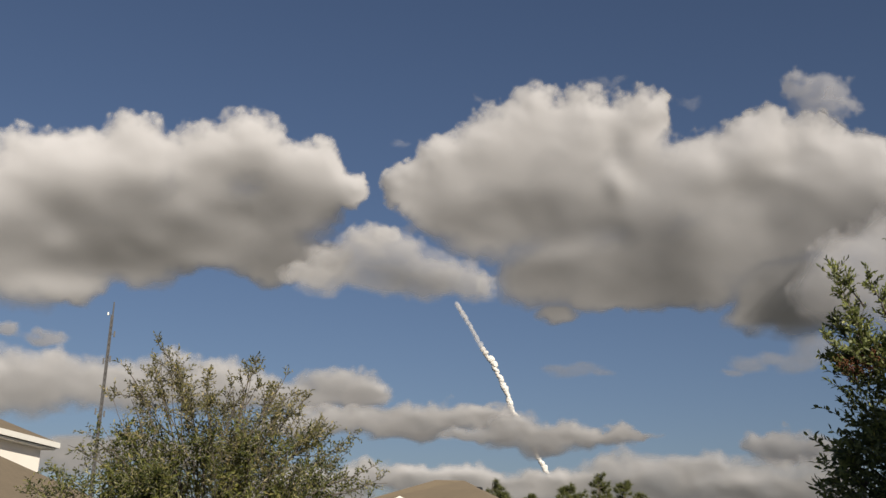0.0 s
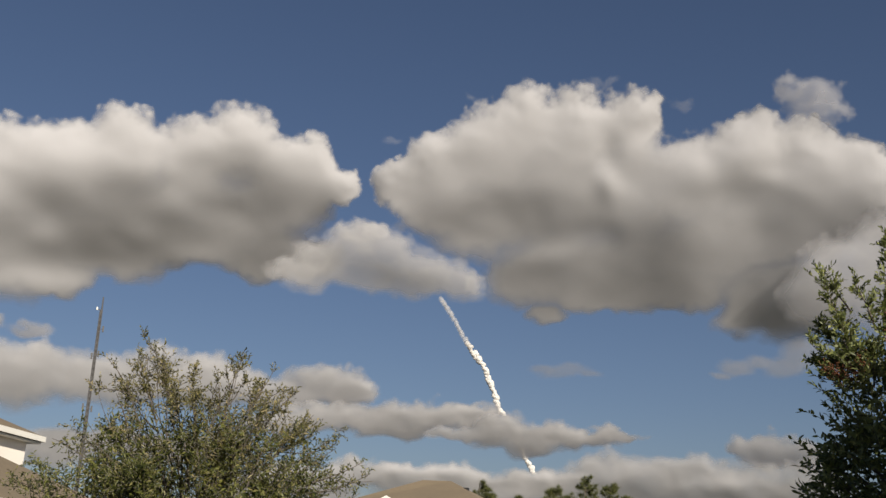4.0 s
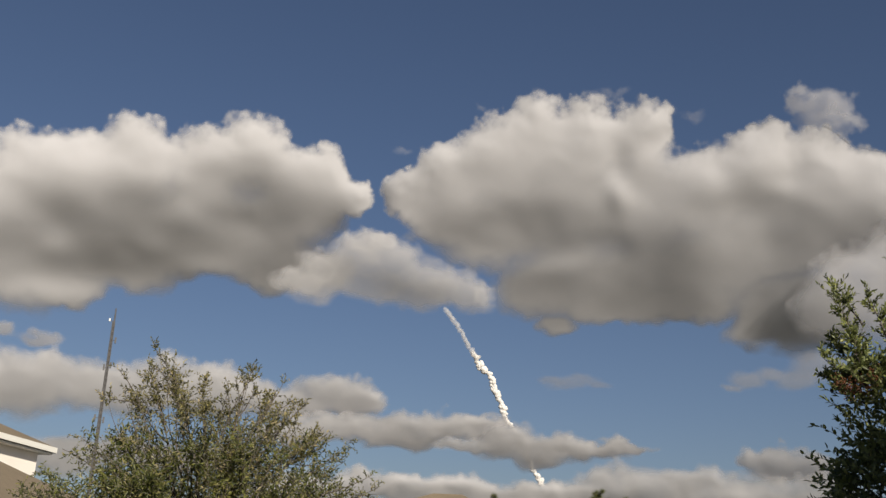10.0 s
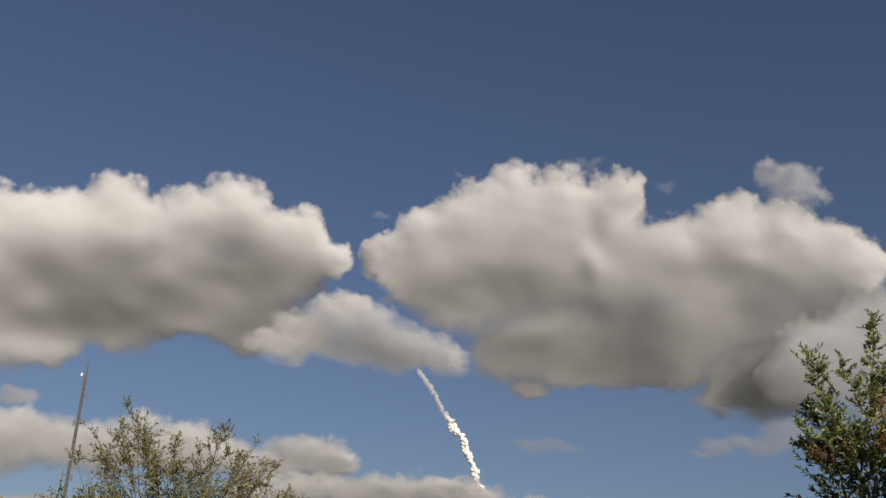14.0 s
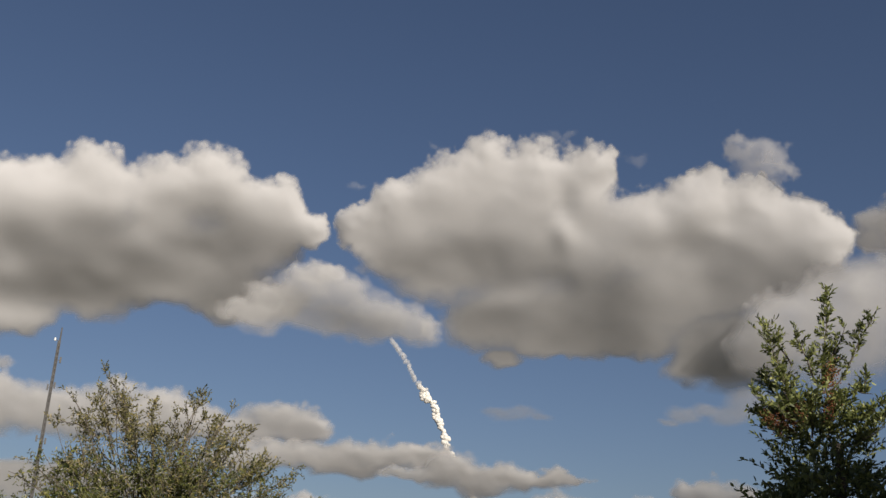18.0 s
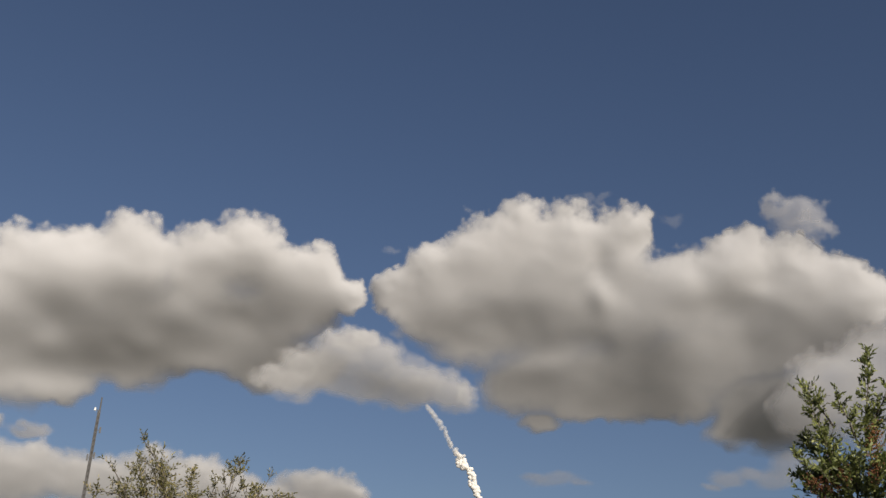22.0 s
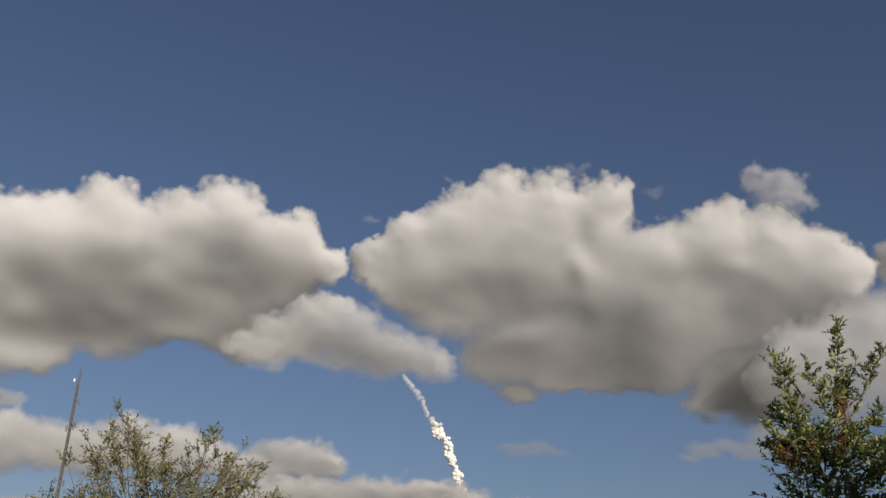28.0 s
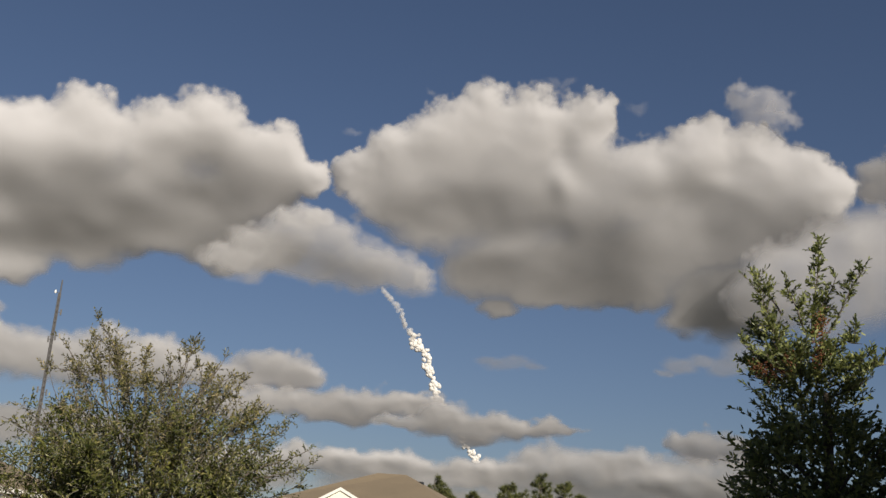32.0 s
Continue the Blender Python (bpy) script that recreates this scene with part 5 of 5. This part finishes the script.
def bush(x, y, rx, height, seed, label, material, cone=0.0, leaf=0.06):
    rnd = random.Random(seed)
    ob = tagged(empty("bush", pose(x, y, 0)), label, "bush")
    lv, st = Leaves(), Stems()
    for i in range(5):
        st.line(bent(Vector((0, 0, 0)), Vector((rnd.uniform(-0.4, 0.4) * rx, rnd.uniform(-0.4, 0.4) * rx, height * 0.7)), rnd, 0.05), 0.03, 0.01, 5)
    for i in range(int(15000 * rx * height / 1.6)):
        t = rnd.random()
        a = rnd.uniform(0, 2 * math.pi)
        r = rx * (math.sqrt(max(0.0, 1 - (2 * t - 1) ** 2)) * (1 - cone) + cone * min(1, 2.4 * t + 0.3) * (1 - t) ** 0.45 * 1.05)
        r *= rnd.random() ** 0.2 * (1 + 0.12 * noise.noise(Vector((math.cos(a) * 2, math.sin(a) * 2, t * 4 + seed))))
        d = Vector((math.cos(a), math.sin(a), 0.6)) + rvec(rnd) * 0.8
        lv.add(Vector((math.cos(a) * r, math.sin(a) * r, 0.03 + t * height * 0.97)), d, rvec(rnd), leaf * rnd.uniform(0.7, 1.3), leaf * 0.5)
    raw("stems", st.v, st.f, BARK, ob)
    raw("foliage", lv.v, lv.f, material, ob)


olive_tree()
holly_tree()
K = 1.35
for x, y, hgt, w, s, f in ((2.6, 80, 9.0, 1.7, 1, 0.3), (3.6, 82, 8.2, 1.6, 12, 0.3), (5.4, 82, 8.1, 1.5, 2, 0.3), (6.6, 80, 7.5, 1.6, 31, 0.15), (4.5, 84, 7.4, 1.5, 32, 0.2), (7.9, 78, 8.5, 2.3, 3, 0.15), (10.4, 80, 9.7, 2.3, 4, 0.2),
                           (12.3, 81, 9.2, 2.2, 5, 0.25), (13.9, 83, 8.6, 2.0, 6, 0.25), (9.2, 84, 8.4, 2.2, 7, 0.15), (15.2, 84, 7.4, 1.6, 8, 0.2), (7.0, 85, 7.0, 2.0, 41, 0.05), (4.9, 86, 6.6, 1.9, 42, 0.05), (16.3, 85, 6.4, 1.7, 43, 0.1), (11.4, 84, 8.0, 2.2, 44, 0.1), (13.2, 85, 7.4, 2.0, 45, 0.05)):
    pine(x * K, y * K, 1.6 - 1.6 * K + hgt * K, w * K, s, f)
for x, y, hgt, w, s in ((18.3, 80, 6.5, 2.5, 21), (20.6, 81, 6.8, 2.6, 22), (23.2, 80, 6.5, 2.7, 23), (26.2, 79, 6.2, 2.7, 24), (30, 80, 5.6, 3.0, 25), (34, 82, 6, 3.0, 26),
                        (-33, 78, 8.2, 3.0, 27), (-29, 80, 8.8, 3.0, 28), (-37, 80, 9.0, 3.0, 29)):
    oak(x * K, y * K, 1.6 - 1.6 * K + hgt * K, w * K, s)
bush(6.2, 57.6, 0.98, 3.15, 1, "clipped dark green cone-shaped shrub", LEAF_BUSH, 0.6, 0.07)
bush(-5.2, 64.8, 0.45, 1.1, 2, "small reddish-brown shrub by the porch", WREATH, 0.0, 0.06)
bush(-9.25, 22.6, 0.75, 1.72, 3, "rounded dark shrub against the pale wall", LEAF_BUSH, 0.0, 0.05)


# ---- rocket smoke trail: puffs that drift apart; azimuth and elevation along the trail at four times ----
SMOKE = cloud_mat("smoke_white", (0.88, 0.85, 0.80), 0.35)
TRAIL_FAR = 4900.0
TRAIL = {
    0: [(-0.57, 15.11), (-0.17, 14.44), (0.35, 13.68), (0.84, 12.85), (1.39, 11.91), (1.77, 11.55), (2.02, 10.94), (2.34, 10.33), (2.56, 9.88), (2.74, 9.27), (2.90, 8.76), (3.21, 8.52), (3.82, 7.33), (4.39, 6.21), (4.66, 5.80), (5.07, 4.92)],
    8: [(-1.35, 15.51), (-0.78, 14.86), (-0.10, 14.02), (0.34, 13.26), (0.88, 12.45), (1.15, 12.00), (1.66, 11.62), (1.87, 11.01), (2.23, 10.26), (2.46, 9.81), (2.57, 9.21), (2.98, 8.80), (3.69, 7.53), (4.26, 6.35), (4.57, 5.89), (5.03, 5.02)],
    19: [(-1.72, 15.11), (-1.20, 14.53), (-0.47, 13.71), (0.03, 12.82), (0.58, 12.09), (0.66, 11.79), (1.15, 11.51), (1.34, 10.91), (1.70, 10.18), (1.98, 9.59), (2.01, 8.99), (2.45, 8.71), (3.13, 7.52), (3.79, 6.37), (4.11, 5.98), (4.62, 5.13)],
    32: [(-2.19, 15.35), (-1.70, 14.86), (-0.81, 14.06), (-0.46, 13.25), (0.06, 12.60), (0.19, 12.15), (0.74, 11.88), (0.88, 11.18), (1.17, 10.58), (1.46, 9.99), (1.53, 9.45), (1.89, 9.13), (2.74, 7.88), (3.54, 6.63), (3.93, 6.21), (4.52, 5.35)],
}


def sky_point(az, el, far):
    a, e = radians(az), radians(el)
    return Vector((far * math.sin(a) * math.cos(e), far * math.cos(a) * math.cos(e), far * math.sin(e)))


def on_trail(t, s):
    pts = TRAIL[t]
    k = min(int(s * (len(pts) - 1)), len(pts) - 2)
    w = s * (len(pts) - 1) - k
    return Vector(pts[k]).lerp(Vector(pts[k + 1]), w)


def puff_mesh(seed, cover):
    bm = bmesh.new()
    bmesh.ops.create_icosphere(bm, subdivisions=4, radius=1)
    o = Vector((seed * 3.7, seed * 1.3, 0))
    for v in bm.verts:
        n = v.co.normalized()
        v.co = n * (0.82 + 0.25 * abs(noise.noise(n * 1.7 + o)) + 0.12 * abs(noise.noise(n * 4.1 + o)))
    for f in bm.faces:
        f.smooth = True
    me = bpy.data.meshes.new("puff")
    bm.to_mesh(me)
    bm.free()
    me.materials.append(SMOKE)
    me.attributes.new("cover", "FLOAT", "POINT").data.foreach_set("value", np.full(len(me.vertices), cover, np.float32))
    return me


smoke_trail = tagged(empty("smoke_trail"), "thin white rocket smoke trail rising behind the clouds", "smoke trail")
PUFFS = []
rnd_puff = random.Random(3)
thick_puffs = [puff_mesh(i, 1.0) for i in range(6)]
thin_puffs = [puff_mesh(i + 7, 0.2) for i in range(3)]
half_puffs = [puff_mesh(i + 10, 0.5) for i in range(3)]
PUFF = TRAIL_FAR / 1849
BILLOWS = 50
for k in range(BILLOWS):
    # each billow is a knot of puffs to one side of the trail
    side, heap = (0.55 if k % 2 else -0.55) + rnd_puff.uniform(-0.35, 0.35), rnd_puff.uniform(0.75, 1.25)
    many = 0 if k < 2 else 3 if k < 0.235 * BILLOWS else 4 if k < 0.29 * BILLOWS else 6
    for j in range(many):
        s = (k + 0.5 + (rnd_puff.uniform(-0.5, 0.5) if many > 3 else j / many - 0.33)) / BILLOWS
        thin = many == 3
        kind = thin_puffs if thin else half_puffs if many == 4 else thick_puffs
        ob = new("puff", kind[(6 * k + j) % len(kind)])
        ob.parent = smoke_trail
        size = PUFF * (4.2 if thin else 3.9) * rnd_puff.uniform(0.8, 1.25) * (heap if not thin else 1) * (0.8 if s > 0.72 else 1)
        ob.scale = (size, size * rnd_puff.uniform(0.85, 1.15), size * rnd_puff.uniform(0.85, 1.15))
        off = Vector((side + rnd_puff.gauss(0, 0.5), rnd_puff.gauss(0, 0.4)))
        PUFFS.append((ob, s, off, 0.10 if thin else 0.15 * heap, rnd_puff.uniform(0, 360)))


def motions():
    # the clouds drift with the wind
    for ob, far, (vx, vy, vz, gust) in DRIFTING:
        rows = []
        for t, g in ((0, -1), (4.5, -0.96), (9, -0.85), (13.5, 0), (18, 0.85), (25, 0.95), (32, 1)):
            k = (t - 16) / 32
            rows.append((t, pose(far * vx * k, far * (vy * k + gust * g), far * vz * k)))
        walk(ob, rows)
    # the trail is blown aside and its puffs spread and turn
    for ob, s, off, spread, turn in PUFFS:
        rows = []
        for t in (0, 8, 19, 32):
            p = on_trail(t, s) + off * spread * (0.3 + 0.7 * t / 32)
            w = sky_point(p.x, p.y, TRAIL_FAR)
            rows.append((t, pose(w.x, w.y, w.z, turn, turn + 12 * t / 32, 0)))
        walk(ob, rows)


motions()
